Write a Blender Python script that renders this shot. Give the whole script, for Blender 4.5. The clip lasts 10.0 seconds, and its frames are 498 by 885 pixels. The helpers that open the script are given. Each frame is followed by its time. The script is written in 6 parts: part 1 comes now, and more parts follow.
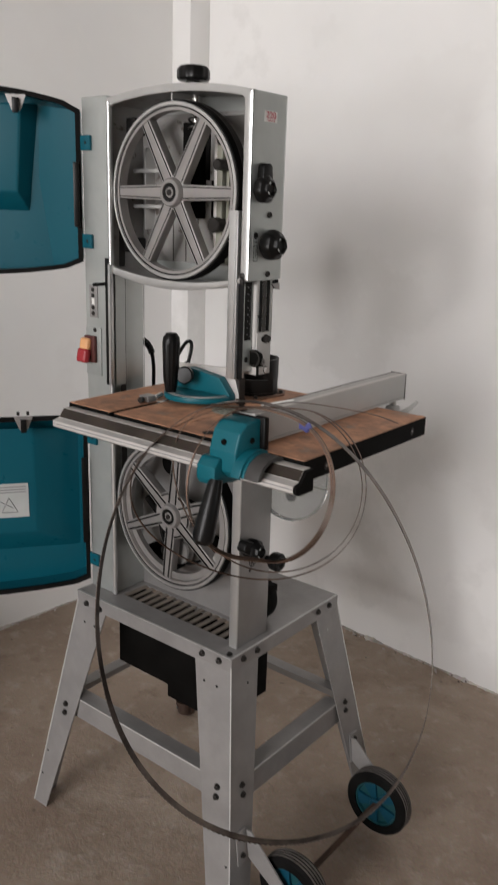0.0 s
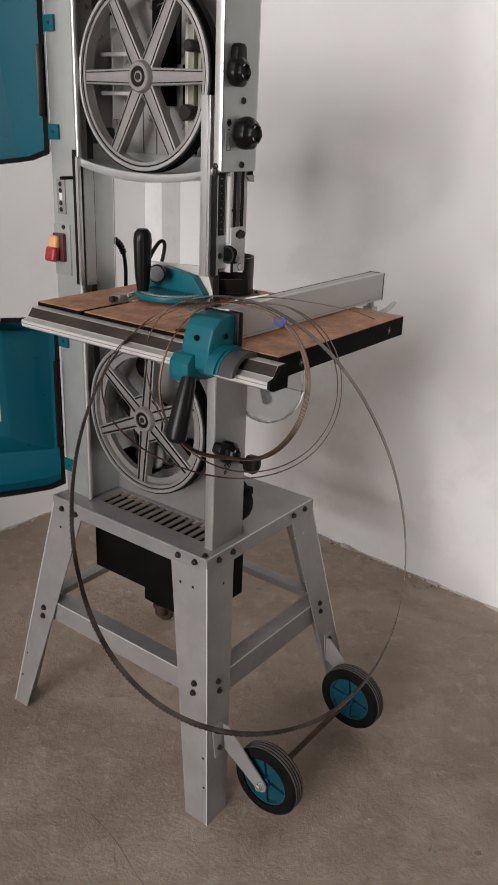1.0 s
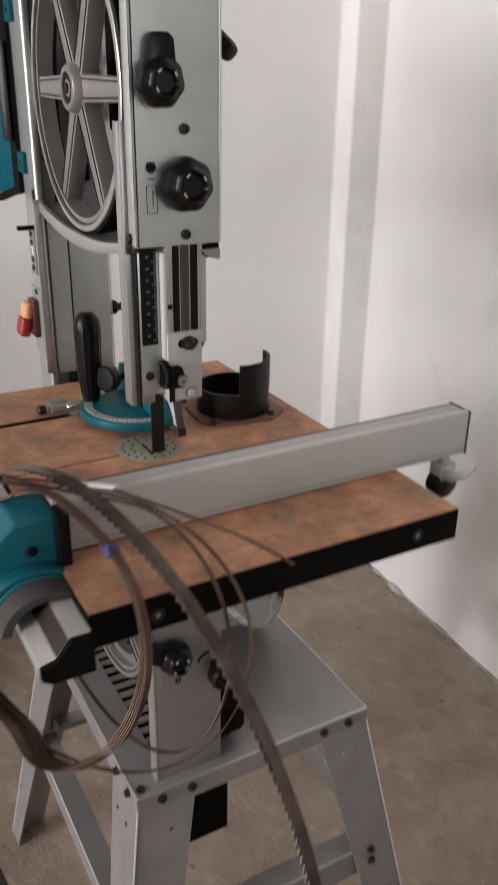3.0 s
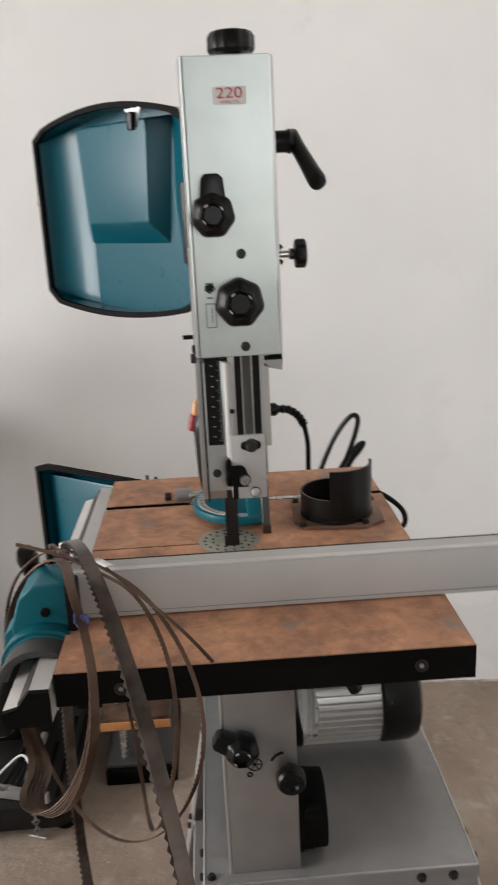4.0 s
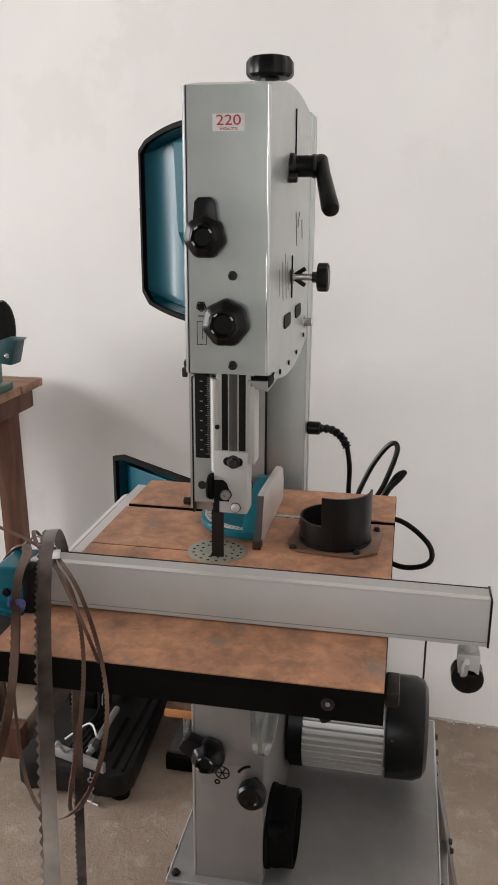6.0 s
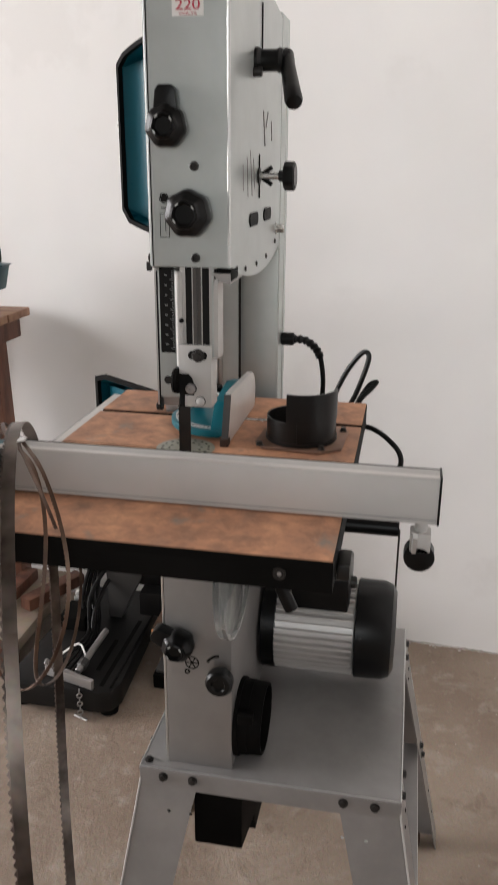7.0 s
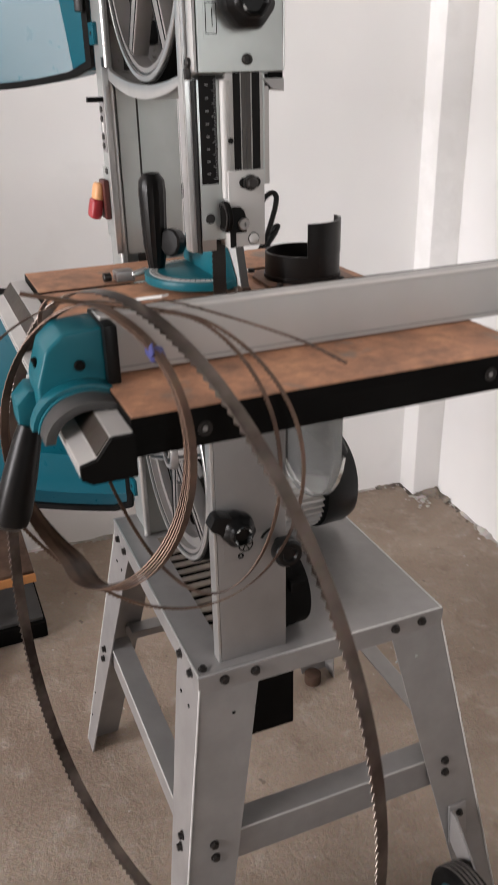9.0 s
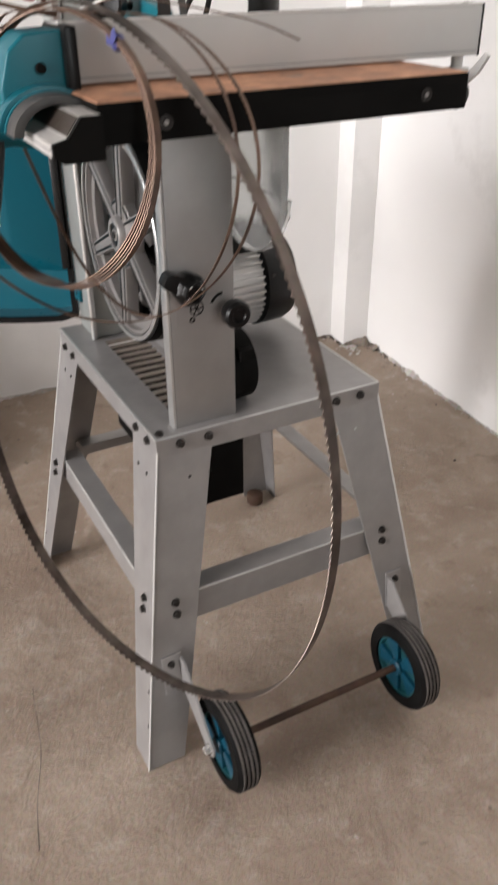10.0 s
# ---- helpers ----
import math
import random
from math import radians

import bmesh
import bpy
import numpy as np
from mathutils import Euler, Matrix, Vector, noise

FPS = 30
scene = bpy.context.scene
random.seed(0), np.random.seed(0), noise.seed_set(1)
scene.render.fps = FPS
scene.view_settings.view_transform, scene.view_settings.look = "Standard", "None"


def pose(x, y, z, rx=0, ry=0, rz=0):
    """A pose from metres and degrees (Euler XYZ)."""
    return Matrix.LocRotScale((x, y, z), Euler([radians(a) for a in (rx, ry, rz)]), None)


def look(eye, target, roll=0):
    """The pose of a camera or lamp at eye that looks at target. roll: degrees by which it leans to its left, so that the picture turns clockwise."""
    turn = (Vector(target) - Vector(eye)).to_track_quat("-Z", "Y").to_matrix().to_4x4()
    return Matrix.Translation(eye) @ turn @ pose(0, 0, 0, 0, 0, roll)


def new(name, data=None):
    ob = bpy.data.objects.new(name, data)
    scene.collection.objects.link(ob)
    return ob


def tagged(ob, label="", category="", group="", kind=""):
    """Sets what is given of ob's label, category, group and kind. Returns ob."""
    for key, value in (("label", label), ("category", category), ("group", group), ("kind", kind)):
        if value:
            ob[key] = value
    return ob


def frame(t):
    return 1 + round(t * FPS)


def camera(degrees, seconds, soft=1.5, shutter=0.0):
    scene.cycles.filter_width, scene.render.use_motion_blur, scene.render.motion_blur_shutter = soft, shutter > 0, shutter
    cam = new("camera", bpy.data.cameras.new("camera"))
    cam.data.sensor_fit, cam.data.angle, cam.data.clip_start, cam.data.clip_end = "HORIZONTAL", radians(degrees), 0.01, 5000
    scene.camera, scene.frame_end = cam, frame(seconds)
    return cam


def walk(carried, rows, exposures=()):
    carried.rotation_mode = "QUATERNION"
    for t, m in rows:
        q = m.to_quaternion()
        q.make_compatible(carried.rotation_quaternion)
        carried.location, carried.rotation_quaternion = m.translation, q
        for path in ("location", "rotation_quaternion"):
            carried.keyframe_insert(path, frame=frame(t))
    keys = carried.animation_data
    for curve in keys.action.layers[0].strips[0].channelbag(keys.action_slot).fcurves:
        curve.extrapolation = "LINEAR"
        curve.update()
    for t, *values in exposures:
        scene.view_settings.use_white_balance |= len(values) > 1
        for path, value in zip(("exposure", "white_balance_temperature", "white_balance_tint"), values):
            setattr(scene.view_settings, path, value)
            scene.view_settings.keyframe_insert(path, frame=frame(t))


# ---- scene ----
cam = camera(33.9, 10.0, 1.5, 0.4)
PATH = [
    (0, (0.903, -1.128, 1.386), (-0.289, 0.382, 0.842), 1.8),
    (0.5, (0.915, -1.131, 1.354), (-0.217, 0.387, 0.71), 2.2),
    (1, (0.905, -1.116, 1.346), (-0.204, 0.381, 0.619), 2.2),
    (1.5, (0.853, -1.046, 1.337), (-0.213, 0.464, 0.574), 2.3),
    (2, (0.817, -0.796, 1.33), (-0.228, 0.708, 0.526), 1.2),
    (2.2, (0.819, -0.676, 1.337), (-0.382, 0.699, 0.521), 0.2),
    (3.3, (0.773, -0.18, 1.437), (-0.984, 0.463, 0.73), 0.1),
    (3.5, (0.837, -0.095, 1.411), (-1.029, 0.303, 0.812), -1.1),
    (4, (0.911, 0.014, 1.433), (-1.008, 0.092, 0.872), -2.8),
    (4.5, (0.917, 0.112, 1.458), (-0.998, -0.191, 0.965), -0.6),
    (5, (0.902, 0.198, 1.466), (-1.009, -0.116, 0.964), 0.6),
    (5.2, (0.897, 0.211, 1.463), (-1.008, -0.117, 0.95), 0.4),
    (6.3, (0.918, 0.267, 1.446), (-0.968, -0.101, 0.889), 0.4),
    (6.5, (0.925, 0.283, 1.439), (-0.956, -0.086, 0.869), 0.4),
    (7, (0.941, 0.3, 1.388), (-0.914, -0.061, 0.734), 0.3),
    (7.5, (0.949, 0.309, 1.369), (-0.874, -0.028, 0.617), -0.5),
    (8, (0.926, 0.175, 1.396), (-0.9, -0.08, 0.622), 0.7),
    (8.2, (0.906, 0.074, 1.381), (-0.943, 0.073, 0.617), 2.0),
    (8.5, (0.856, -0.092, 1.34), (-0.942, 0.325, 0.57), 0.6),
    (8.7, (0.83, -0.189, 1.313), (-0.906, 0.379, 0.5), -0.6),
    (9, (0.819, -0.285, 1.274), (-0.865, 0.395, 0.436), -1.3),
    (9.5, (0.897, -0.325, 1.188), (-0.681, 0.499, 0.277), -0.9),
    (10, (0.935, -0.377, 1.132), (-0.582, 0.421, 0.102), -0.5),
]
EXPOSURES = [(0.0, 0.00, 6500, 11), (1.0, 0.12, 6480, 12), (2.0, 0.22, 6480, 12), (3.5, 0.47, 6470, 13), (4.0, 0.58, 6440, 10), (4.5, 0.40, 6400, 9), (5.0, 0.56, 6420, 11), (6.5, 0.58, 6470, 11), (7.5, 0.74, 6470, 13), (8.7, 0.68, 6480, 14), (9.5, 0.80, 6480, 13), (10.0, 0.95, 6500, 12)]
walk(cam, [(t, look(eye, target, roll)) for t, eye, target, roll in PATH], EXPOSURES)

# ---- light ----
def deg(a):
    return a * math.pi / 180


world = bpy.data.worlds.new("daylight")
scene.world = world
world.use_nodes = True
wn = world.node_tree
sky = wn.nodes.new("ShaderNodeTexSky")
sky.sky_type, sky.sun_disc = "NISHITA", False
sky.sun_elevation, sky.sun_rotation = deg(48), deg(160)
wn.links.new(sky.outputs[0], wn.nodes["Background"].inputs[0])
wn.nodes["Background"].inputs[1].default_value = 0.07


def window_light(name, eye, target, sx, sy, watts, colour):
    data = bpy.data.lights.new(name, "AREA")
    data.shape, data.size, data.size_y, data.energy, data.color = "RECTANGLE", sx, sy, watts, colour
    ob = new(name, data)
    ob.matrix_world = look(eye, target)
    return ob


window_light("daylight_window", (0.62, -6.38, 2.56), (-0.1, 1.0, 0.8), 3.5, 2.15, 270, (1.0, 0.978, 0.968))
window_light("daylight_low_window", (0.52, -6.38, 0.84), (-0.05, 1.0, 1.05), 0.62, 0.72, 66, (1.0, 0.982, 0.968))
# unseen lamp added on the east side to brighten the housing's +x face
window_light("east_fill", (2.94, 0.45, 1.65), (0.0, 0.25, 1.4), 1.0, 1.1, 10, (0.97, 1.0, 0.97))


# ---- materials ----
def material(name, base, rough=0.5, metal=0.0, vary=0.12, scale=40.0, tint=None, grain=0.06, bump=0.05, spec=0.5, coat=0.0, wear=None, uneven=0.1):
    """Node material: base colour broken up at two scales, uneven gloss and fine relief. Sizes in 1/m."""
    m = bpy.data.materials.new(name)
    m.use_nodes = True
    nt = m.node_tree
    n, l = nt.nodes, nt.links
    b = n["Principled BSDF"]
    co = n.new("ShaderNodeTexCoord")
    info = n.new("ShaderNodeObjectInfo")
    shift = n.new("ShaderNodeVectorMath")
    shift.operation = "MULTIPLY_ADD"
    shift.inputs[1].default_value = (1, 1, 1)
    l.new(co.outputs["Object"], shift.inputs[0])
    l.new(info.outputs["Random"], shift.inputs[2])

    def noise_at(s, detail=4.0, r=0.55):
        t = n.new("ShaderNodeTexNoise")
        t.inputs["Scale"].default_value, t.inputs["Detail"].default_value, t.inputs["Roughness"].default_value = s, detail, r
        l.new(shift.outputs[0], t.inputs["Vector"])
        return t

    big, small = noise_at(scale * 0.12), noise_at(scale, 6.0, 0.65)
    dark = tuple(c * (1 - vary) for c in base)
    lite = tint or tuple(min(1, c * (1 + vary)) for c in base)
    ramp = n.new("ShaderNodeValToRGB")
    ramp.color_ramp.elements[0].position, ramp.color_ramp.elements[1].position = 0.36, 0.64
    ramp.color_ramp.elements[0].color, ramp.color_ramp.elements[1].color = (*dark, 1), (*lite, 1)
    l.new(big.outputs["Fac"], ramp.inputs[0])
    mix = n.new("ShaderNodeMix")
    mix.data_type, mix.blend_type = "RGBA", "OVERLAY"
    mix.inputs[0].default_value = grain
    l.new(ramp.outputs[0], mix.inputs[6])
    l.new(small.outputs["Color"], mix.inputs[7])
    last = mix.outputs[2]
    if wear:
        colour, where, share = wear
        spots = noise_at(where, 5.0, 0.6)
        step = n.new("ShaderNodeMapRange")
        step.inputs[1].default_value, step.inputs[2].default_value = 1 - share, 1 - share + 0.06
        l.new(spots.outputs["Fac"], step.inputs[0])
        over = n.new("ShaderNodeMix")
        over.data_type = "RGBA"
        over.inputs[7].default_value = (*colour, 1)
        l.new(step.outputs[0], over.inputs[0])
        l.new(last, over.inputs[6])
        last = over.outputs[2]
    l.new(last, b.inputs["Base Color"])
    rr = n.new("ShaderNodeMapRange")
    rr.inputs[3].default_value, rr.inputs[4].default_value = max(0.05, rough - uneven), min(1, rough + uneven)
    l.new(small.outputs["Fac"], rr.inputs[0])
    l.new(rr.outputs[0], b.inputs["Roughness"])
    b.inputs["Metallic"].default_value = metal
    b.inputs["Specular IOR Level"].default_value = spec
    b.inputs["Coat Weight"].default_value = coat
    if bump:
        bp = n.new("ShaderNodeBump")
        bp.inputs["Strength"].default_value, bp.inputs["Distance"].default_value = bump, 0.002
        l.new(small.outputs["Fac"], bp.inputs["Height"])
        l.new(bp.outputs[0], b.inputs["Normal"])
    return m


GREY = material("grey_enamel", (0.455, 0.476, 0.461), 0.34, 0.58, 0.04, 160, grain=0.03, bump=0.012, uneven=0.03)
# darker copy of the grey enamel: shade under table and housing in the colour
GREYSHADE = material("grey_enamel_shaded", (0.30, 0.288, 0.28), 0.42, 0.55, 0.05, 160, grain=0.03, bump=0.01, uneven=0.03)
STAND = material("grey_stand_enamel", (0.290, 0.278, 0.271), 0.42, 0.32, 0.07, 160, grain=0.04, bump=0.015, uneven=0.04, wear=((0.23, 0.215, 0.20), 45, 0.27))
EDGE = material("bright_edge_metal", (0.56, 0.56, 0.55), 0.30, 0.75, 0.05, 120, grain=0.02, bump=0, uneven=0.02)
ALLOY = material("cast_alloy", (0.32, 0.305, 0.295), 0.42, 0.6, 0.1, 90, grain=0.08, bump=0.03, uneven=0.04)
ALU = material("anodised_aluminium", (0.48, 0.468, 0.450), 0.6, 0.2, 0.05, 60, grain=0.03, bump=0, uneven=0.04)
RAILALU = material("white_aluminium", (0.60, 0.575, 0.55), 0.38, 0.35, 0.06, 90, grain=0.04, bump=0, uneven=0.03)
STEEL = material("bright_steel", (0.6, 0.59, 0.57), 0.27, 0.85, 0.08, 120, grain=0.03, bump=0, uneven=0.03)
BLACK = material("black_plastic", (0.0055, 0.0053, 0.0052), 0.32, 0.0, 0.2, 80, grain=0.03, bump=0.01, spec=0.22, uneven=0.05)
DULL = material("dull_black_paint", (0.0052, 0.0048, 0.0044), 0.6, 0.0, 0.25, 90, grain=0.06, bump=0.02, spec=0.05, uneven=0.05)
RUBBER = material("black_rubber", (0.0068, 0.0065, 0.0063), 0.65, 0.0, 0.25, 120, grain=0.06, bump=0.02, spec=0.06)
TREAD = material("worn_tread", (0.085, 0.076, 0.070), 0.85, 0.0, 0.25, 160, grain=0.2, bump=0.05, spec=0.2)
TEAL = material("teal_plastic", (0.003, 0.080, 0.112), 0.28, 0.0, 0.02, 30, grain=0.01, bump=0, spec=0.28, coat=0.0, uneven=0.02)
WHEELTEAL = material("worn_teal_plastic", (0.004, 0.052, 0.086), 0.38, 0.0, 0.08, 60, grain=0.03, bump=0, spec=0.3, uneven=0.04)
DARKTEAL = material("dusty_dark_teal_plastic", (0.006, 0.055, 0.065), 0.45, 0.0, 0.08, 60, grain=0.03, bump=0, uneven=0.05)
TEALMETAL = material("teal_enamel", (0.005, 0.105, 0.135), 0.38, 0.0, 0.05, 60, grain=0.02, bump=0.01, spec=0.28, coat=0.0, uneven=0.03, wear=((0.02, 0.075, 0.085), 60, 0.25))
BOLT = material("dark_bolt", (0.024, 0.021, 0.019), 0.42, 0.4, 0.2, 100, grain=0.05, bump=0, uneven=0.05)
# rust-brown steel; the pale tint also puts the blade's sheen into its colour
BLADE = material("rusty_blade_steel", (0.055, 0.037, 0.028), 0.38, 0.65, 0.45, 90, tint=(0.185, 0.148, 0.126), grain=0.2, bump=0.02, uneven=0.06)
OLDBLADE = material("brown_blade_steel", (0.080, 0.040, 0.024), 0.44, 0.5, 0.4, 110, tint=(0.150, 0.090, 0.060), grain=0.2, bump=0.02, uneven=0.06)
RUSTROD = material("rusted_rod", (0.062, 0.034, 0.022), 0.7, 0.3, 0.35, 120, grain=0.3, bump=0.2)
RED = material("red_plastic", (0.30, 0.020, 0.026), 0.4, 0.0, 0.06, 60, bump=0, uneven=0.03)
SWITCHBASE = material("dark_red_plastic", (0.085, 0.022, 0.018), 0.45, 0.0, 0.1, 60, bump=0)
YELLOW = material("orange_yellow_plastic", (0.70, 0.36, 0.16), 0.45, 0.0, 0.06, 60, bump=0, uneven=0.03)
WHITE = material("white_sticker", (0.76, 0.75, 0.72), 0.5, 0.0, 0.05, 80, bump=0)
INKRED = material("red_ink", (0.45, 0.03, 0.06), 0.5, 0.0, 0.05, 80, bump=0)
INK = material("black_ink", (0.010, 0.0095, 0.009), 0.6, 0.0, 0.1, 80, bump=0, spec=0.1)
# dark grey shared by a backing sheet, seams, a post groove and rub marks
WARMGREY = material("dark_warm_grey", (0.105, 0.097, 0.090), 0.55, 0.1, 0.3, 60, grain=0.1, bump=0, spec=0.25)
STRIP = material("worn_dark_scale", (0.040, 0.031, 0.025), 0.5, 0.1, 0.3, 120, grain=0.3, bump=0, spec=0.25)
PAPER = material("grey_paper_label", (0.40, 0.41, 0.40), 0.55, 0.0, 0.08, 80, bump=0)
DARKGREY = material("dark_grey_plastic", (0.055, 0.052, 0.05), 0.5, 0.0, 0.12, 60, bump=0.01, spec=0.3)
DUSTY = material("sawdust_on_steel", (0.22, 0.185, 0.155), 0.65, 0.1, 0.2, 90, grain=0.15, bump=0.02)
# scorched steel; its paler patches are worn spots and painted highlights together
BURNT = material("scorched_black_steel", (0.0085, 0.0078, 0.0074), 0.36, 0.0, 0.3, 70, grain=0.1, bump=0.01, spec=0.22, wear=((0.030, 0.026, 0.023), 20, 0.40))
PRESSED = material("worn_black_paint", (0.009, 0.0085, 0.0082), 0.45, 0.0, 0.25, 70, grain=0.08, bump=0.02, spec=0.25, uneven=0.06, wear=((0.026, 0.023, 0.020), 30, 0.25))
TANRUST = material("light_rust", (0.22, 0.125, 0.085), 0.6, 0.2, 0.25, 90, grain=0.2, bump=0.03)
INSERT = material("pale_green_insert", (0.27, 0.265, 0.215), 0.5, 0.1, 0.2, 120, grain=0.15)
PLASTER = material("white_plaster", (0.83, 0.817, 0.801), 0.75, 0.0, 0.045, 9, grain=0.05, bump=0.30, wear=((0.808, 0.794, 0.776), 3, 0.45))
# dark grey for walls and ceiling out of view, lowers the room's fill
DARKWALL = material("unseen_dark_wall", (0.22, 0.207, 0.195), 0.85, 0.0, 0.12, 9, grain=0.1, bump=0.2)
WOOD = material("red_brown_timber", (0.105, 0.038, 0.022), 0.6, 0.0, 0.3, 30, tint=(0.185, 0.078, 0.046), grain=0.25, bump=0.2)
WOODTOP = material("worn_brown_boards", (0.26, 0.125, 0.07), 0.55, 0.0, 0.25, 30, tint=(0.36, 0.2, 0.12), grain=0.25, bump=0.2)
REDWOOD = material("varnished_red_wood", (0.165, 0.045, 0.023), 0.42, 0.0, 0.25, 60, tint=(0.27, 0.082, 0.040), grain=0.35, bump=0.04, spec=0.35)
DUSTBOARD = material("dusty_boards", (0.235, 0.165, 0.118), 0.8, 0.0, 0.25, 30, tint=(0.34, 0.275, 0.215), grain=0.25, bump=0.15)
PALEWOOD = material("pale_plank", (0.34, 0.27, 0.2), 0.7, 0.0, 0.2, 30, grain=0.2, bump=0.15)
GREEN = material("dark_green_enamel", (0.012, 0.07, 0.045), 0.35, 0.0, 0.15, 60, coat=0.1)
ORANGE = material("orange_plastic", (0.42, 0.18, 0.06), 0.5, 0.0, 0.15, 60)
GREYPLASTIC = material("mid_grey_plastic", (0.2, 0.2, 0.2), 0.5, 0.0, 0.1, 60)
CLEAR = material("clear_grey_plastic", (0.62, 0.63, 0.62), 0.18, 0.0, 0.04, 60, grain=0.02, bump=0, uneven=0.03)
CLEAR.node_tree.nodes["Principled BSDF"].inputs["Transmission Weight"].default_value = 0.88
CLEAR.node_tree.nodes["Principled BSDF"].inputs["IOR"].default_value = 1.15
BLUETIE = material("blue_tape", (0.055, 0.06, 0.20), 0.5, 0.0, 0.2, 60)
GRIT = material("dirty_plaster_bits", (0.40, 0.36, 0.32), 0.85, 0.0, 0.3, 60, tint=(0.58, 0.54, 0.50), grain=0.3, bump=0.05)
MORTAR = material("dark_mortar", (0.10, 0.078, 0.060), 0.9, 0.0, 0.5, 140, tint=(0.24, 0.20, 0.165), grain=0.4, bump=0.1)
# inner sheets: darker than the outer enamel, with still darker blotches
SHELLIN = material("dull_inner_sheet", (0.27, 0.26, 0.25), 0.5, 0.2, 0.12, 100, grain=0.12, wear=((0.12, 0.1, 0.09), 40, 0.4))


def streaks(m, axis, stretch):
    """Pull a material's noise out along one axis, for timber grain and brushed metal."""
    nt = m.node_tree
    mp = nt.nodes.new("ShaderNodeMapping")
    s = [stretch] * 3
    s[axis] = 1.0
    mp.inputs["Scale"].default_value = s
    src = next(nd for nd in nt.nodes if nd.type == "TEX_COORD")
    dst = next(nd for nd in nt.nodes if nd.type == "VECT_MATH")
    nt.links.new(src.outputs["Object"], mp.inputs["Vector"])
    nt.links.new(mp.outputs[0], dst.inputs[0])


streaks(WOOD, 2, 6.0)
streaks(WOODTOP, 1, 6.0)
streaks(REDWOOD, 0, 6.0)
streaks(PALEWOOD, 0, 6.0)


def rust_top():
    """Cast iron with an uneven film of orange rust, brown stains and bare grey patches."""
    m = bpy.data.materials.new("rusted_cast_iron")
    m.use_nodes = True
    nt = m.node_tree
    n, l = nt.nodes, nt.links
    b = n["Principled BSDF"]
    co = n.new("ShaderNodeTexCoord")

    def tex(s, d, r, dist=0.0):
        t = n.new("ShaderNodeTexNoise")
        t.inputs["Scale"].default_value, t.inputs["Detail"].default_value = s, d
        t.inputs["Roughness"].default_value, t.inputs["Distortion"].default_value = r, dist
        l.new(co.outputs["Object"], t.inputs["Vector"])
        return t

    clouds, blots, bare, fine = tex(17, 6, 0.66, 0.2), tex(44, 5, 0.64, 0.5), tex(11, 5, 0.6, 0.3), tex(420, 3, 0.7)
    r = n.new("ShaderNodeValToRGB")
    e = r.color_ramp.elements
    e[0].position, e[0].color = 0.32, (0.285, 0.160, 0.106, 1)
    e[1].position, e[1].color = 0.68, (0.65, 0.345, 0.198, 1)
    k = e.new(0.5)
    k.color = (0.47, 0.240, 0.142, 1)
    l.new(clouds.outputs["Fac"], r.inputs[0])
    stain = n.new("ShaderNodeValToRGB")
    s = stain.color_ramp.elements
    s[0].position, s[0].color = 0.41, (0.72, 0.69, 0.67, 1)
    s[1].position, s[1].color = 0.55, (1.10, 1.06, 1.02, 1)
    l.new(blots.outputs["Fac"], stain.inputs[0])
    mul = n.new("ShaderNodeMix")
    mul.data_type, mul.blend_type = "RGBA", "MULTIPLY"
    mul.inputs[0].default_value = 0.58
    l.new(r.outputs[0], mul.inputs[6])
    l.new(stain.outputs[0], mul.inputs[7])
    rng = n.new("ShaderNodeMapRange")
    rng.inputs[1].default_value, rng.inputs[2].default_value = 0.60, 0.68
    l.new(bare.outputs["Fac"], rng.inputs[0])
    grey = n.new("ShaderNodeMix")
    grey.data_type = "RGBA"
    grey.inputs[7].default_value = (0.27, 0.215, 0.175, 1)
    l.new(rng.outputs[0], grey.inputs[0])
    l.new(mul.outputs[2], grey.inputs[6])
    l.new(grey.outputs[2], b.inputs["Base Color"])
    b.inputs["Roughness"].default_value, b.inputs["Metallic"].default_value = 0.62, 0.12
    bp = n.new("ShaderNodeBump")
    bp.inputs["Strength"].default_value, bp.inputs["Distance"].default_value = 0.15, 0.001
    l.new(fine.outputs["Fac"], bp.inputs["Height"])
    l.new(bp.outputs[0], b.inputs["Normal"])
    return m


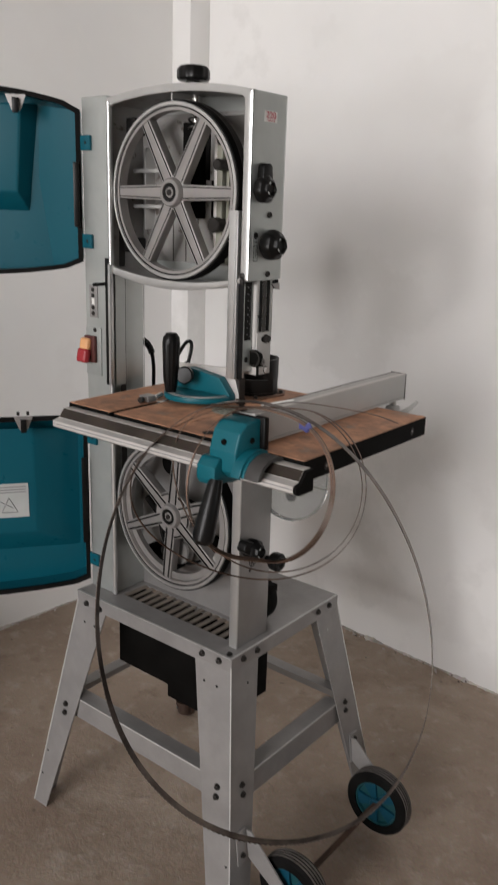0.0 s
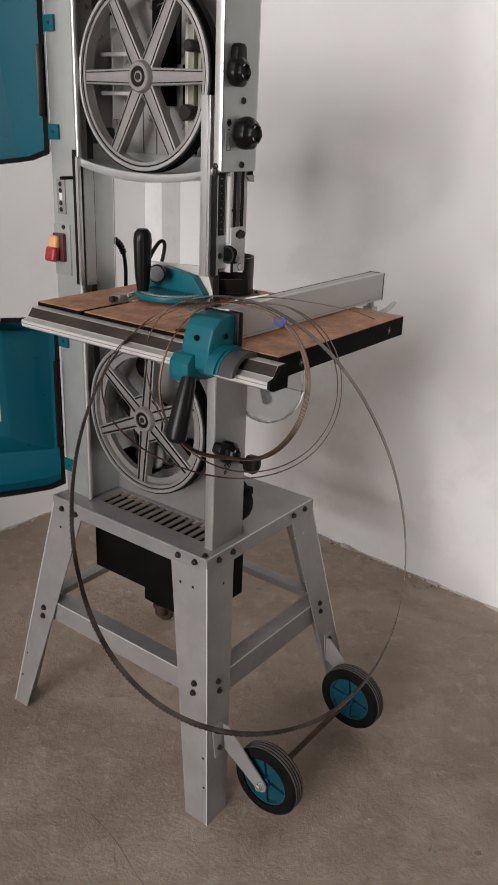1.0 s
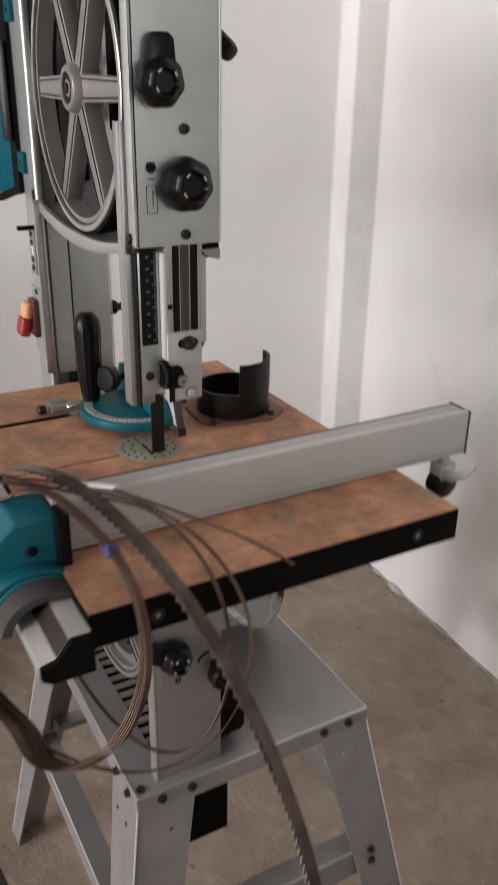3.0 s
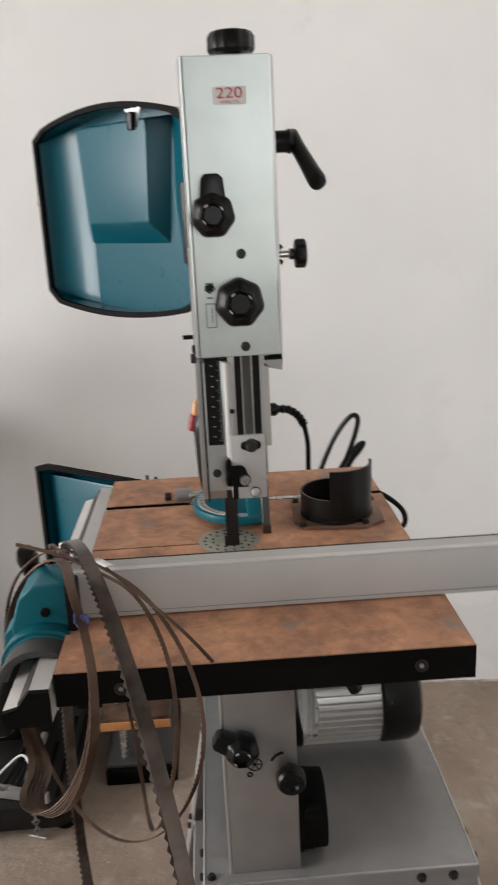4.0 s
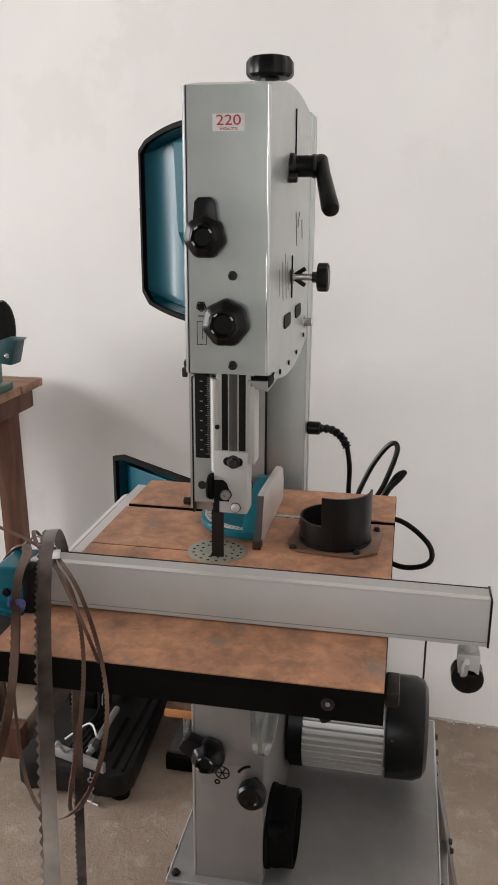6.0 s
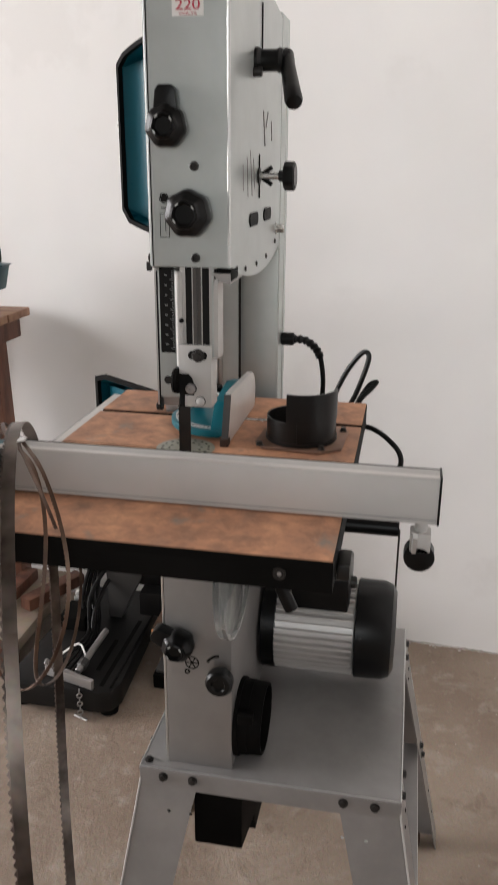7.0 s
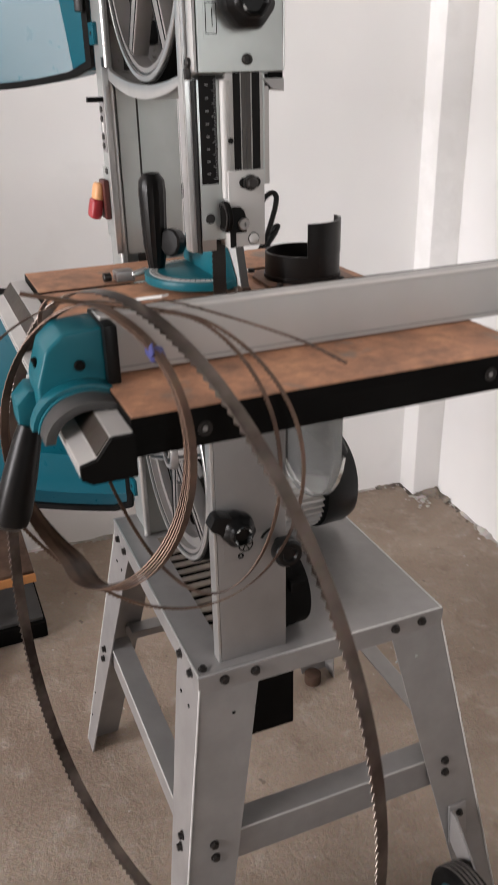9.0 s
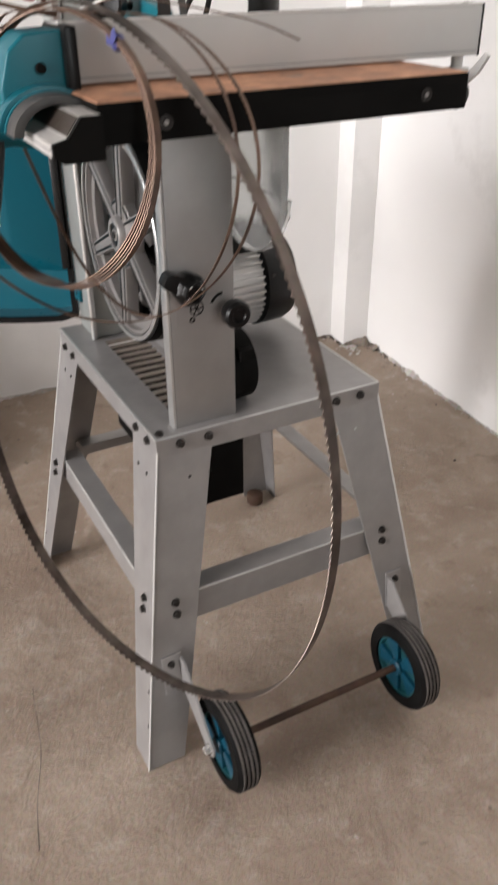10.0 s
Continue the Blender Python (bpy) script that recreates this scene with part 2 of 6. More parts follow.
def concrete():
    """Trowelled concrete: brown-grey clouds, dusty pale smears, plaster specks and pits."""
    m = bpy.data.materials.new("dusty_concrete")
    m.use_nodes = True
    nt = m.node_tree
    n, l = nt.nodes, nt.links
    b = n["Principled BSDF"]
    co = n.new("ShaderNodeTexCoord")

    def tex(s, d, r, dist=0.0):
        t = n.new("ShaderNodeTexNoise")
        t.inputs["Scale"].default_value, t.inputs["Detail"].default_value = s, d
        t.inputs["Roughness"].default_value, t.inputs["Distortion"].default_value = r, dist
        l.new(co.outputs["Object"], t.inputs["Vector"])
        return t

    def step(src, a, z, colour, under, power=1.0):
        rng = n.new("ShaderNodeMapRange")
        rng.inputs[1].default_value, rng.inputs[2].default_value, rng.inputs[4].default_value = a, z, power
        l.new(src.outputs["Fac"], rng.inputs[0])
        mx = n.new("ShaderNodeMix")
        mx.data_type = "RGBA"
        mx.inputs[7].default_value = (*colour, 1)
        l.new(rng.outputs[0], mx.inputs[0])
        l.new(under, mx.inputs[6])
        return mx.outputs[2]

    wide, clouds, smear, specks, fine, pits = tex(0.9, 4, 0.55, 0.8), tex(2.6, 5, 0.6, 0.7), tex(11, 6, 0.7, 0.4), tex(48, 2, 0.5), tex(160, 5, 0.7), tex(30, 2, 0.4)
    r = n.new("ShaderNodeValToRGB")
    e = r.color_ramp.elements
    e[0].position, e[0].color = 0.32, (0.248, 0.184, 0.140, 1)
    e[1].position, e[1].color = 0.7, (0.405, 0.328, 0.262, 1)
    l.new(clouds.outputs["Fac"], r.inputs[0])
    last = step(wide, 0.46, 0.62, (0.225, 0.165, 0.123), r.outputs[0], 0.5)
    mottle, damp = tex(19, 6, 0.66, 0.3), tex(13, 6, 0.64, 0.3)
    last = step(damp, 0.56, 0.70, (0.190, 0.138, 0.102), last, 0.6)
    last = step(mottle, 0.55, 0.70, (0.445, 0.375, 0.313), last, 0.55)
    last = step(smear, 0.55, 0.75, (0.44, 0.39, 0.335), last, 0.55)
    last = step(pits, 0.74, 0.78, (0.14, 0.11, 0.09), last, 0.7)
    last = step(specks, 0.735, 0.78, (0.60, 0.55, 0.49), last, 0.6)
    g = n.new("ShaderNodeMix")
    g.data_type, g.blend_type = "RGBA", "OVERLAY"
    g.inputs[0].default_value = 0.25
    l.new(last, g.inputs[6])
    l.new(fine.outputs["Color"], g.inputs[7])
    l.new(g.outputs[2], b.inputs["Base Color"])
    b.inputs["Roughness"].default_value = 0.72
    b.inputs["Specular IOR Level"].default_value = 0.35
    add = n.new("ShaderNodeMath")
    add.operation = "MULTIPLY_ADD"
    add.inputs[1].default_value = 0.35
    l.new(fine.outputs["Fac"], add.inputs[0])
    l.new(mottle.outputs["Fac"], add.inputs[2])
    bp = n.new("ShaderNodeBump")
    bp.inputs["Strength"].default_value, bp.inputs["Distance"].default_value = 0.6, 0.008
    l.new(add.outputs[0], bp.inputs["Height"])
    l.new(bp.outputs[0], b.inputs["Normal"])
    return m


RUST, CONCRETE = rust_top(), concrete()


# ---- mesh tools ----
def thing(name, base, label, category, group=""):
    """A top-level thing: an Empty at its base that carries its parts."""
    ob = new(name)
    ob.empty_display_size = 0.05
    ob.location = base
    return tagged(ob, label, category, group)


def origin_of(ob):
    p = Vector((0, 0, 0))
    while ob:
        p += ob.location
        ob = ob.parent
    return p


def part(name, bm, mat, parent, label="", sharp=35, kind=""):
    """One mesh object, drawn in world metres, as a part of a thing or of a part."""
    bm.normal_update()
    if parent:
        bmesh.ops.translate(bm, verts=bm.verts, vec=-origin_of(parent))
    me = bpy.data.meshes.new(name)
    bm.to_mesh(me)
    bm.free()
    me.materials.append(mat)
    me.polygons.foreach_set("use_smooth", [True] * len(me.polygons))
    me.set_sharp_from_angle(angle=radians(sharp))
    ob = new(name, me)
    if parent:
        ob.parent = parent
    return tagged(ob, label, kind=kind)


def soften(bm, edges, w, seg=2):
    bmesh.ops.bevel(bm, geom=edges, offset=w, segments=seg, profile=0.6, affect="EDGES", clamp_overlap=True)


def box(x0, x1, y0, y1, z0, z1, bev=0.0, seg=2, into=None):
    bm = bmesh.new()
    bmesh.ops.create_cube(bm, size=1)
    for v in bm.verts:
        v.co = ((x0 + x1) / 2 + v.co.x * (x1 - x0), (y0 + y1) / 2 + v.co.y * (y1 - y0), (z0 + z1) / 2 + v.co.z * (z1 - z0))
    if bev:
        soften(bm, bm.edges[:], bev, seg)
    return merge(into, bm)


def merge(into, bm):
    """Add bm to the bmesh into, if there is one."""
    if into is None:
        return bm
    me = bpy.data.meshes.new("join")
    bm.to_mesh(me)
    bm.free()
    into.from_mesh(me)
    bpy.data.meshes.remove(me)
    return into


def turned(bm, m):
    bmesh.ops.transform(bm, matrix=m, verts=bm.verts)
    return bm


def axis_matrix(origin, axis):
    return Matrix.Translation(origin) @ Vector((0, 0, 1)).rotation_difference(Vector(axis)).to_matrix().to_4x4()


def lathe(origin, axis, profile, seg=32, into=None, flutes=0, deep=0.0):
    """A turned shape: profile rows are (distance along axis, radius). flutes: scallops round it."""
    bm = bmesh.new()
    rings = []
    for h, r in profile:
        ring = []
        for i in range(seg):
            a = 2 * math.pi * i / seg
            rr = r * (1 - deep * (0.5 + 0.5 * math.cos(flutes * a)) if flutes else 1)
            ring.append(bm.verts.new((rr * math.cos(a), rr * math.sin(a), h)))
        rings.append(ring)
    for p, q in zip(rings, rings[1:]):
        for i in range(seg):
            j = (i + 1) % seg
            bm.faces.new((p[i], p[j], q[j], q[i]))
    bm.faces.new(list(reversed(rings[0])))
    bm.faces.new(rings[-1])
    turned(bm, axis_matrix(origin, axis))
    return merge(into, bm)


def rod(p, q, r, seg=16, into=None, r2=None):
    p, q = Vector(p), Vector(q)
    d = q - p
    c = min(r * 0.2, 0.002)
    e = r if r2 is None else r2
    return lathe(p, d.normalized(), [(0, r - c), (c, r), (d.length - c, e), (d.length, e - c)], seg, into)


def ringed(origin, axis, r_in, r_out, h0, h1, seg=64, into=None, bev=0.0):
    """A flat ring with a square section, optionally with eased edges."""
    b = bev
    prof = [(h0, r_in), (h0, r_out - b), (h0 + b, r_out), (h1 - b, r_out), (h1, r_out - b), (h1, r_in)]
    bm = bmesh.new()
    rings = [[bm.verts.new((r * math.cos(2 * math.pi * i / seg), r * math.sin(2 * math.pi * i / seg), h)) for i in range(seg)] for h, r in prof]
    for p, q in zip(rings, rings[1:] + rings[:1]):
        for i in range(seg):
            j = (i + 1) % seg
            bm.faces.new((p[i], p[j], q[j], q[i]))
    turned(bm, axis_matrix(origin, axis))
    return merge(into, bm)


def prism(poly, axis, a, b, bev=0.0, into=None):
    """A closed outline pushed out along x, y or z from a to b. Rows are the two other coordinates in order."""
    bm = bmesh.new()

    def at(u, v, w):
        return {"x": (w, u, v), "y": (u, w, v), "z": (u, v, w)}[axis]

    lo = [bm.verts.new(at(u, v, a)) for u, v in poly]
    hi = [bm.verts.new(at(u, v, b)) for u, v in poly]
    bm.faces.new(lo)
    bm.faces.new(list(reversed(hi)))
    n = len(poly)
    for i in range(n):
        j = (i + 1) % n
        bm.faces.new((lo[j], lo[i], hi[i], hi[j]))
    bmesh.ops.recalc_face_normals(bm, faces=bm.faces)
    if bev:
        soften(bm, bm.edges[:], bev, 2)
    return merge(into, bm)


def frame_prism(outer, inner, axis, a, b, into=None):
    """A closed band between two outlines with the same number of points, pushed out along an axis."""
    bm = bmesh.new()

    def at(u, v, w):
        return {"x": (w, u, v), "y": (u, w, v), "z": (u, v, w)}[axis]

    loops = [[bm.verts.new(at(u, v, w)) for u, v in poly] for poly, w in ((outer, a), (outer, b), (inner, b), (inner, a))]
    n = len(outer)
    for p, q in zip(loops, loops[1:] + loops[:1]):
        for i in range(n):
            j = (i + 1) % n
            bm.faces.new((p[i], p[j], q[j], q[i]))
    bmesh.ops.recalc_face_normals(bm, faces=bm.faces)
    return merge(into, bm)


def glide(points, steps=10, closed=False):
    """Points on a smooth curve through the given ones."""
    P = [Vector(p) for p in points]
    n = len(P)
    out = []
    for i in range(n if closed else n - 1):
        p1, p2 = P[i], P[(i + 1) % n]
        p0 = P[i - 1] if closed or i else P[0]
        p3 = P[(i + 2) % n] if closed or i + 2 < n else P[-1]
        for k in range(steps):
            t = k / steps
            out.append(0.5 * (2 * p1 + (p2 - p0) * t + (2 * p0 - 5 * p1 + 4 * p2 - p3) * t * t + (3 * p1 - p0 - 3 * p2 + p3) * t ** 3))
    if not closed:
        out.append(P[-1])
    return out


def hose(points, r, seg=10, steps=8, into=None, ripple=0.0):
    """A round cable along a smooth curve."""
    C = glide(points, steps)
    bm = bmesh.new()
    rings, side = [], Vector((0.31, 0.27, 0.91))
    for i, p in enumerate(C):
        d = (C[min(i + 1, len(C) - 1)] - C[max(i - 1, 0)]).normalized()
        u = d.cross(side).normalized()
        side = u.cross(d)
        rr = r * (1 + ripple * (i % 2))
        rings.append([bm.verts.new(p + rr * (math.cos(2 * math.pi * k / seg) * u + math.sin(2 * math.pi * k / seg) * side)) for k in range(seg)])
    for p, q in zip(rings, rings[1:]):
        for i in range(seg):
            j = (i + 1) % seg
            bm.faces.new((p[i], p[j], q[j], q[i]))
    bm.faces.new(rings[0])
    bm.faces.new(list(reversed(rings[-1])))
    bmesh.ops.recalc_face_normals(bm, faces=bm.faces)
    return merge(into, bm)


def band(points, across, width, thick, closed=True, pitch=0.0, depth=0.0, into=None):
    """A toothed steel band: points on its middle line, the direction across it, its width and thickness. Teeth stand on the far edge."""
    C = [Vector(p) for p in points]
    if pitch:
        L, dense = 0.0, []
        n = len(C)
        for i in range(n if closed else n - 1):
            a, b = C[i], C[(i + 1) % n]
            k = max(1, round((b - a).length / (pitch / 2)))
            dense += [a.lerp(b, j / k) for j in range(k)]
        if not closed:
            dense.append(C[-1])
        C = dense
    bm = bmesh.new()
    W = Vector(across).normalized()
    rows = []
    n = len(C)
    for i, p in enumerate(C):
        d = C[(i + 1) % n] - C[i - 1] if closed else C[min(i + 1, n - 1)] - C[max(i - 1, 0)]
        w = (W - d.normalized() * W.dot(d.normalized())).normalized()
        o = d.cross(w).normalized() * thick / 2
        tip = width / 2 + (depth if i % 2 else 0.0)
        rows.append([bm.verts.new(p - w * width / 2 - o), bm.verts.new(p - w * width / 2 + o), bm.verts.new(p + w * tip + o), bm.verts.new(p + w * tip - o)])
    for i in range(n if closed else n - 1):
        p, q = rows[i], rows[(i + 1) % n]
        for k in range(4):
            j = (k + 1) % 4
            bm.faces.new((p[k], p[j], q[j], q[k]))
    bmesh.ops.recalc_face_normals(bm, faces=bm.faces)
    return merge(into, bm)


def words(text, size, m, mat, parent, name="lettering", label="", thick=0.0003):
    """Lettering in the built-in font, as a mesh, centred on the pose m, reading along its x."""
    cu = bpy.data.curves.new(name, "FONT")
    cu.body, cu.size, cu.align_x, cu.align_y, cu.extrude = text, size, "CENTER", "CENTER", thick
    tmp = new("tmp", cu)
    me = bpy.data.meshes.new_from_object(tmp.evaluated_get(bpy.context.evaluated_depsgraph_get()))
    bpy.data.objects.remove(tmp)
    bpy.data.curves.remove(cu)
    me.transform(Matrix.Translation(-origin_of(parent)) @ m)
    me.materials.clear()
    me.materials.append(mat)
    ob = new(name, me)
    ob.parent = parent
    return tagged(ob, label)


def bolt(p, axis, r=0.0055, h=0.005, into=None):
    """A hexagon head on a round washer."""
    p, a = Vector(p), Vector(axis).normalized()
    bm = lathe(p, a, [(0, r * 1.28), (0.0012, r * 1.28), (0.0014, r * 1.15)], 14, into)
    return lathe(p + a * 0.0012, a, [(0, r), (h * 0.85, r), (h, r * 0.75)], 6, bm)


# ---- the room ----
SKEW = Matrix.Rotation(deg(-4.2), 4, "Z")


def room_part(name, bm, mat, label, category):
    ob = part(name, bm, mat, None, label, kind="structure")
    tagged(ob, category=category)
    ob.matrix_world = SKEW
    return ob


XW, YN, XE, YS, HI = -1.302, 1.075, 3.0, -6.50, 3.90
fl = bmesh.new()
bmesh.ops.create_grid(fl, x_segments=90, y_segments=90, size=0.5)
for v in fl.verts:
    v.co.x, v.co.y = XW - 0.1 + (v.co.x + 0.5) * (XE - XW + 0.2), YS - 0.1 + (v.co.y + 0.5) * (YN - YS + 0.2)
    v.co.z = 0.0022 * (noise.noise(Vector((v.co.x * 2.1, v.co.y * 2.1, 0))) - 0.6)
floor = room_part("floor", fl, CONCRETE, "dusty brown-grey trowelled concrete floor with pale plaster specks", "floor")
wl = box(XW - 0.15, XW, -2.4, YN + 0.15, -0.02, HI)
room_part("wall_west_bare", box(XW - 0.15, XW - 0.012, YS - 0.15, -2.4, -0.02, HI), DARKWALL, "unseen end of the wall, kept dark to cut bounced light", "wall")
room_part("wall_west", wl, PLASTER, "white plastered wall behind the machine", "wall")
room_part("wall_north", box(XW, 0.62, YN, YN + 0.15, -0.02, HI), PLASTER, "white plastered wall with soft shadows", "wall")
room_part("wall_north_bare", box(0.62, XE + 0.15, YN + 0.012, YN + 0.15, -0.02, HI), DARKWALL, "unseen end of the wall, kept dark to cut bounced light", "wall")
# unseen walls kept dark to cut bounce; openings for two south lamps, one east
ws = box(XW, -1.16, YS - 0.15, YS, -0.02, HI)
box(2.42, XE + 0.15, YS - 0.15, YS, -0.02, HI, into=ws)
box(-1.16, 2.42, YS - 0.15, YS, 3.68, HI, into=ws)
box(-1.16, 2.42, YS - 0.15, YS, 1.26, 1.44, into=ws)
box(-1.16, 0.14, YS - 0.15, YS, 0.42, 1.26, into=ws)
box(0.90, 2.42, YS - 0.15, YS, 0.42, 1.26, into=ws)
box(-1.16, 2.42, YS - 0.15, YS, -0.02, 0.42, into=ws)
room_part("wall_south", ws, DARKWALL, "unseen dark wall with a wide high window and a small low one", "wall")
we = box(XE, XE + 0.15, YS, -0.1, -0.02, HI)
box(XE, XE + 0.15, 1.0, YN, -0.02, HI, into=we)
box(XE, XE + 0.15, -0.1, 1.0, 2.25, HI, into=we)
box(XE, XE + 0.15, -0.1, 1.0, -0.02, 1.05, into=we)
room_part("wall_east", we, DARKWALL, "unseen dark wall with an added window opening", "wall")
room_part("ceiling", box(XW - 0.15, XE + 0.15, YS - 0.15, YN + 0.15, HI, HI + 0.12), DARKWALL, "unseen plain ceiling, kept dark to cut bounced light", "ceiling")
room_part("corner_pillar", box(XW, XW + 0.090, YN - 0.090, YN, 0.0, HI, 0.003), PLASTER, "slim white plastered pillar in the corner of the walls", "pillar")
# crumbled plaster and grime where the walls meet the floor
cr = bmesh.new()
rnd = random.Random(5)
for k in range(230):
    if k % 2:
        x, y = XW + rnd.uniform(0.09, 2.4), YN - abs(rnd.gauss(0, 0.012))
    else:
        x, y = XW + abs(rnd.gauss(0, 0.010)), rnd.uniform(-1.0, YN - 0.07)
    s = rnd.uniform(0.0015, 0.0055) * (1.5 if rnd.random() < 0.15 else 1)
    bm = bmesh.new()
    bmesh.ops.create_icosphere(bm, subdivisions=1, radius=s)
    for v in bm.verts:
        v.co *= rnd.uniform(0.7, 1.25)
        v.co.z *= 0.45
    bmesh.ops.translate(bm, verts=bm.verts, vec=(x, y, s * 0.2))
    merge(cr, bm)
for k in range(60):
    x, y = XW + 0.090 + abs(rnd.gauss(0, 0.03)), YN - 0.090 - abs(rnd.gauss(0, 0.02)) + 0.03
    s = rnd.uniform(0.002, 0.008)
    bm = bmesh.new()
    bmesh.ops.create_icosphere(bm, subdivisions=1, radius=s)
    for v in bm.verts:
        v.co *= rnd.uniform(0.7, 1.25)
        v.co.z *= 0.5
    bmesh.ops.translate(bm, verts=bm.verts, vec=(x, y, s * 0.2))
    merge(cr, bm)
ob = tagged(part("plaster_rubble", cr, GRIT, None, "crumbs of broken plaster and cement along the foot of the walls", kind="stuff"), category="rubble")
ob.matrix_world = SKEW


def wall_foot(p, q, inward, seed, big=1.0):
    """A ragged fillet of broken plaster and cement where a wall meets the floor."""
    bm = bmesh.new()
    p, q, n = Vector(p), Vector(q), Vector(inward)
    cnt = int((q - p).length / 0.007)
    rows = []
    for i in range(cnt + 1):
        c = p.lerp(q, i / cnt)
        s = i * 0.007 + seed
        rough = abs(noise.noise(Vector((s * 9, seed, 0)))) + 0.6 * abs(noise.noise(Vector((s * 41, seed, 3))))
        h, w = big * (0.002 + 0.014 * rough ** 1.5), big * (0.003 + 0.020 * rough ** 1.3)
        j = 0.003 * noise.noise(Vector((s * 90, seed, 7)))
        rows.append([bm.verts.new(c - n * 0.002 + Vector((0, 0, h + j))), bm.verts.new(c + n * 0.0022 + Vector((0, 0, h))), bm.verts.new(c + n * (w * 0.6) + Vector((0, 0, h * 0.45 + j * 0.5))), bm.verts.new(c + n * (w + j) + Vector((0, 0, -0.003)))])
    for a, b in zip(rows, rows[1:]):
        for k in range(3):
            bm.faces.new((a[k], b[k], b[k + 1], a[k + 1]))
    bmesh.ops.recalc_face_normals(bm, faces=bm.faces)
    return bm


foot = wall_foot((XW + 0.090, YN, 0), (XW + 2.6, YN, 0), (0, -1, 0), 2.0)
merge(foot, wall_foot((XW, -1.6, 0), (XW, YN - 0.088, 0), (1, 0, 0), 11.0))
merge(foot, wall_foot((XW, YN - 0.090, 0), (XW + 0.09, YN - 0.090, 0), (0, -1, 0), 5.0))
ob = tagged(part("broken_plaster_edge", foot, GRIT, None, "ragged broken plaster along the foot of the walls", kind="stuff"), category="rubble")
ob.matrix_world = SKEW

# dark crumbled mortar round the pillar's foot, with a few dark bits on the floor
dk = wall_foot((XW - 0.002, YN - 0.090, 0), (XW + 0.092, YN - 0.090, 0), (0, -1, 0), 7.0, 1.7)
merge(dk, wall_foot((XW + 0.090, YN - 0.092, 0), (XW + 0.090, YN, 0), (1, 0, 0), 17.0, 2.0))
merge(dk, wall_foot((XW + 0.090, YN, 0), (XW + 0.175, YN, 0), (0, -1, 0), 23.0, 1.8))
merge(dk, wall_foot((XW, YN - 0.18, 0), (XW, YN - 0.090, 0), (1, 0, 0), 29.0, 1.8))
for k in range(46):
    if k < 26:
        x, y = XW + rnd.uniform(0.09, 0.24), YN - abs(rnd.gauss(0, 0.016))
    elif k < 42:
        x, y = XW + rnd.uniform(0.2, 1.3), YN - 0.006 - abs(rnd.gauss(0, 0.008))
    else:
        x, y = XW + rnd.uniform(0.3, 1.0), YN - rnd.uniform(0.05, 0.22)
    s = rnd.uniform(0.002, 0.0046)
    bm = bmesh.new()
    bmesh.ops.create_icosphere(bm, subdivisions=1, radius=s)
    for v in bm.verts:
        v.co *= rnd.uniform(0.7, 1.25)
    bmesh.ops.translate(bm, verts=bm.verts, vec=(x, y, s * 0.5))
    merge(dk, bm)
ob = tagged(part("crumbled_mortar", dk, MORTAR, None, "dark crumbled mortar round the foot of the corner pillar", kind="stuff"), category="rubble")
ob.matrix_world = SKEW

# a hairline crack in the concrete
ck = bmesh.new()
line = glide([(-0.160, -0.244, 0), (-0.125, -0.250, 0), (-0.067, -0.259, 0), (-0.009, -0.271, 0), (0.074, -0.300, 0), (0.150, -0.318, 0)], 12)
sides = [[ck.verts.new(p + Vector((0, s * (0.0007 + 0.0004 * noise.noise(p * 30)), 0.0012))) for s in (-1, 1)] for p in line]
for a, b in zip(sides, sides[1:]):
    ck.faces.new((a[0], b[0], b[1], a[1]))
bmesh.ops.recalc_face_normals(ck, faces=ck.faces)
turned(ck, SKEW.inverted())
part("crack", ck, MORTAR, floor, "hairline crack in the concrete")

# ---- the stand ----
ZT = 0.553                                   # top of the stand
SX0, SX1, SY0, SY1 = -0.436, 0.018, -0.040, 0.337
stand = thing("saw_stand", (-0.2085, 0.1475, 0), "grey sheet-steel stand with four splayed legs and two transport wheels", "machine stand")
CX, CY = (SX0 + SX1) / 2, (SY0 + SY1) / 2
GX0, GX1, GY0, GY1 = -0.340, -0.040, 0.012, 0.078
top = frame_prism([(SX0 + 0.0028, SY0 + 0.0028), (SX1 - 0.0028, SY0 + 0.0028), (SX1 - 0.0028, SY1 - 0.0028), (SX0 + 0.0028, SY1 - 0.0028)], [(GX0, GY0), (GX1, GY0), (GX1, GY1), (GX0, GY1)], "z", ZT - 0.003, ZT)
top_plate = part("top_plate", top, STAND, stand, "flat plate with a grille of cut slots")
SPLAY = 0.084
n_slot = 14
pitch = (GX1 - GX0) / n_slot
for i in range(n_slot):
    part("grille_bar", box(GX0 + i * pitch, GX0 + i * pitch + pitch * 0.52, GY0 - 0.0005, GY1 + 0.0005, ZT - 0.0032, ZT - 0.0004), DUSTY, top_plate)
sk = frame_prism([(SX0, SY0), (SX1, SY0), (SX1, SY1), (SX0, SY1)], [(SX0 + 0.003, SY0 + 0.003), (SX1 - 0.003, SY0 + 0.003), (SX1 - 0.003, SY1 - 0.003), (SX0 + 0.003, SY1 - 0.003)], "z", ZT - 0.033, ZT + 0.0002)
soften(sk, [e for e in sk.edges if min(e.verts[0].co.z, e.verts[1].co.z) > ZT - 0.01 and max(abs(e.verts[0].co.x - CX), abs(e.verts[0].co.y - CY) + 0.044) > 0.2284], 0.0018, 3)
skirt = part("skirt", sk, STAND, stand)
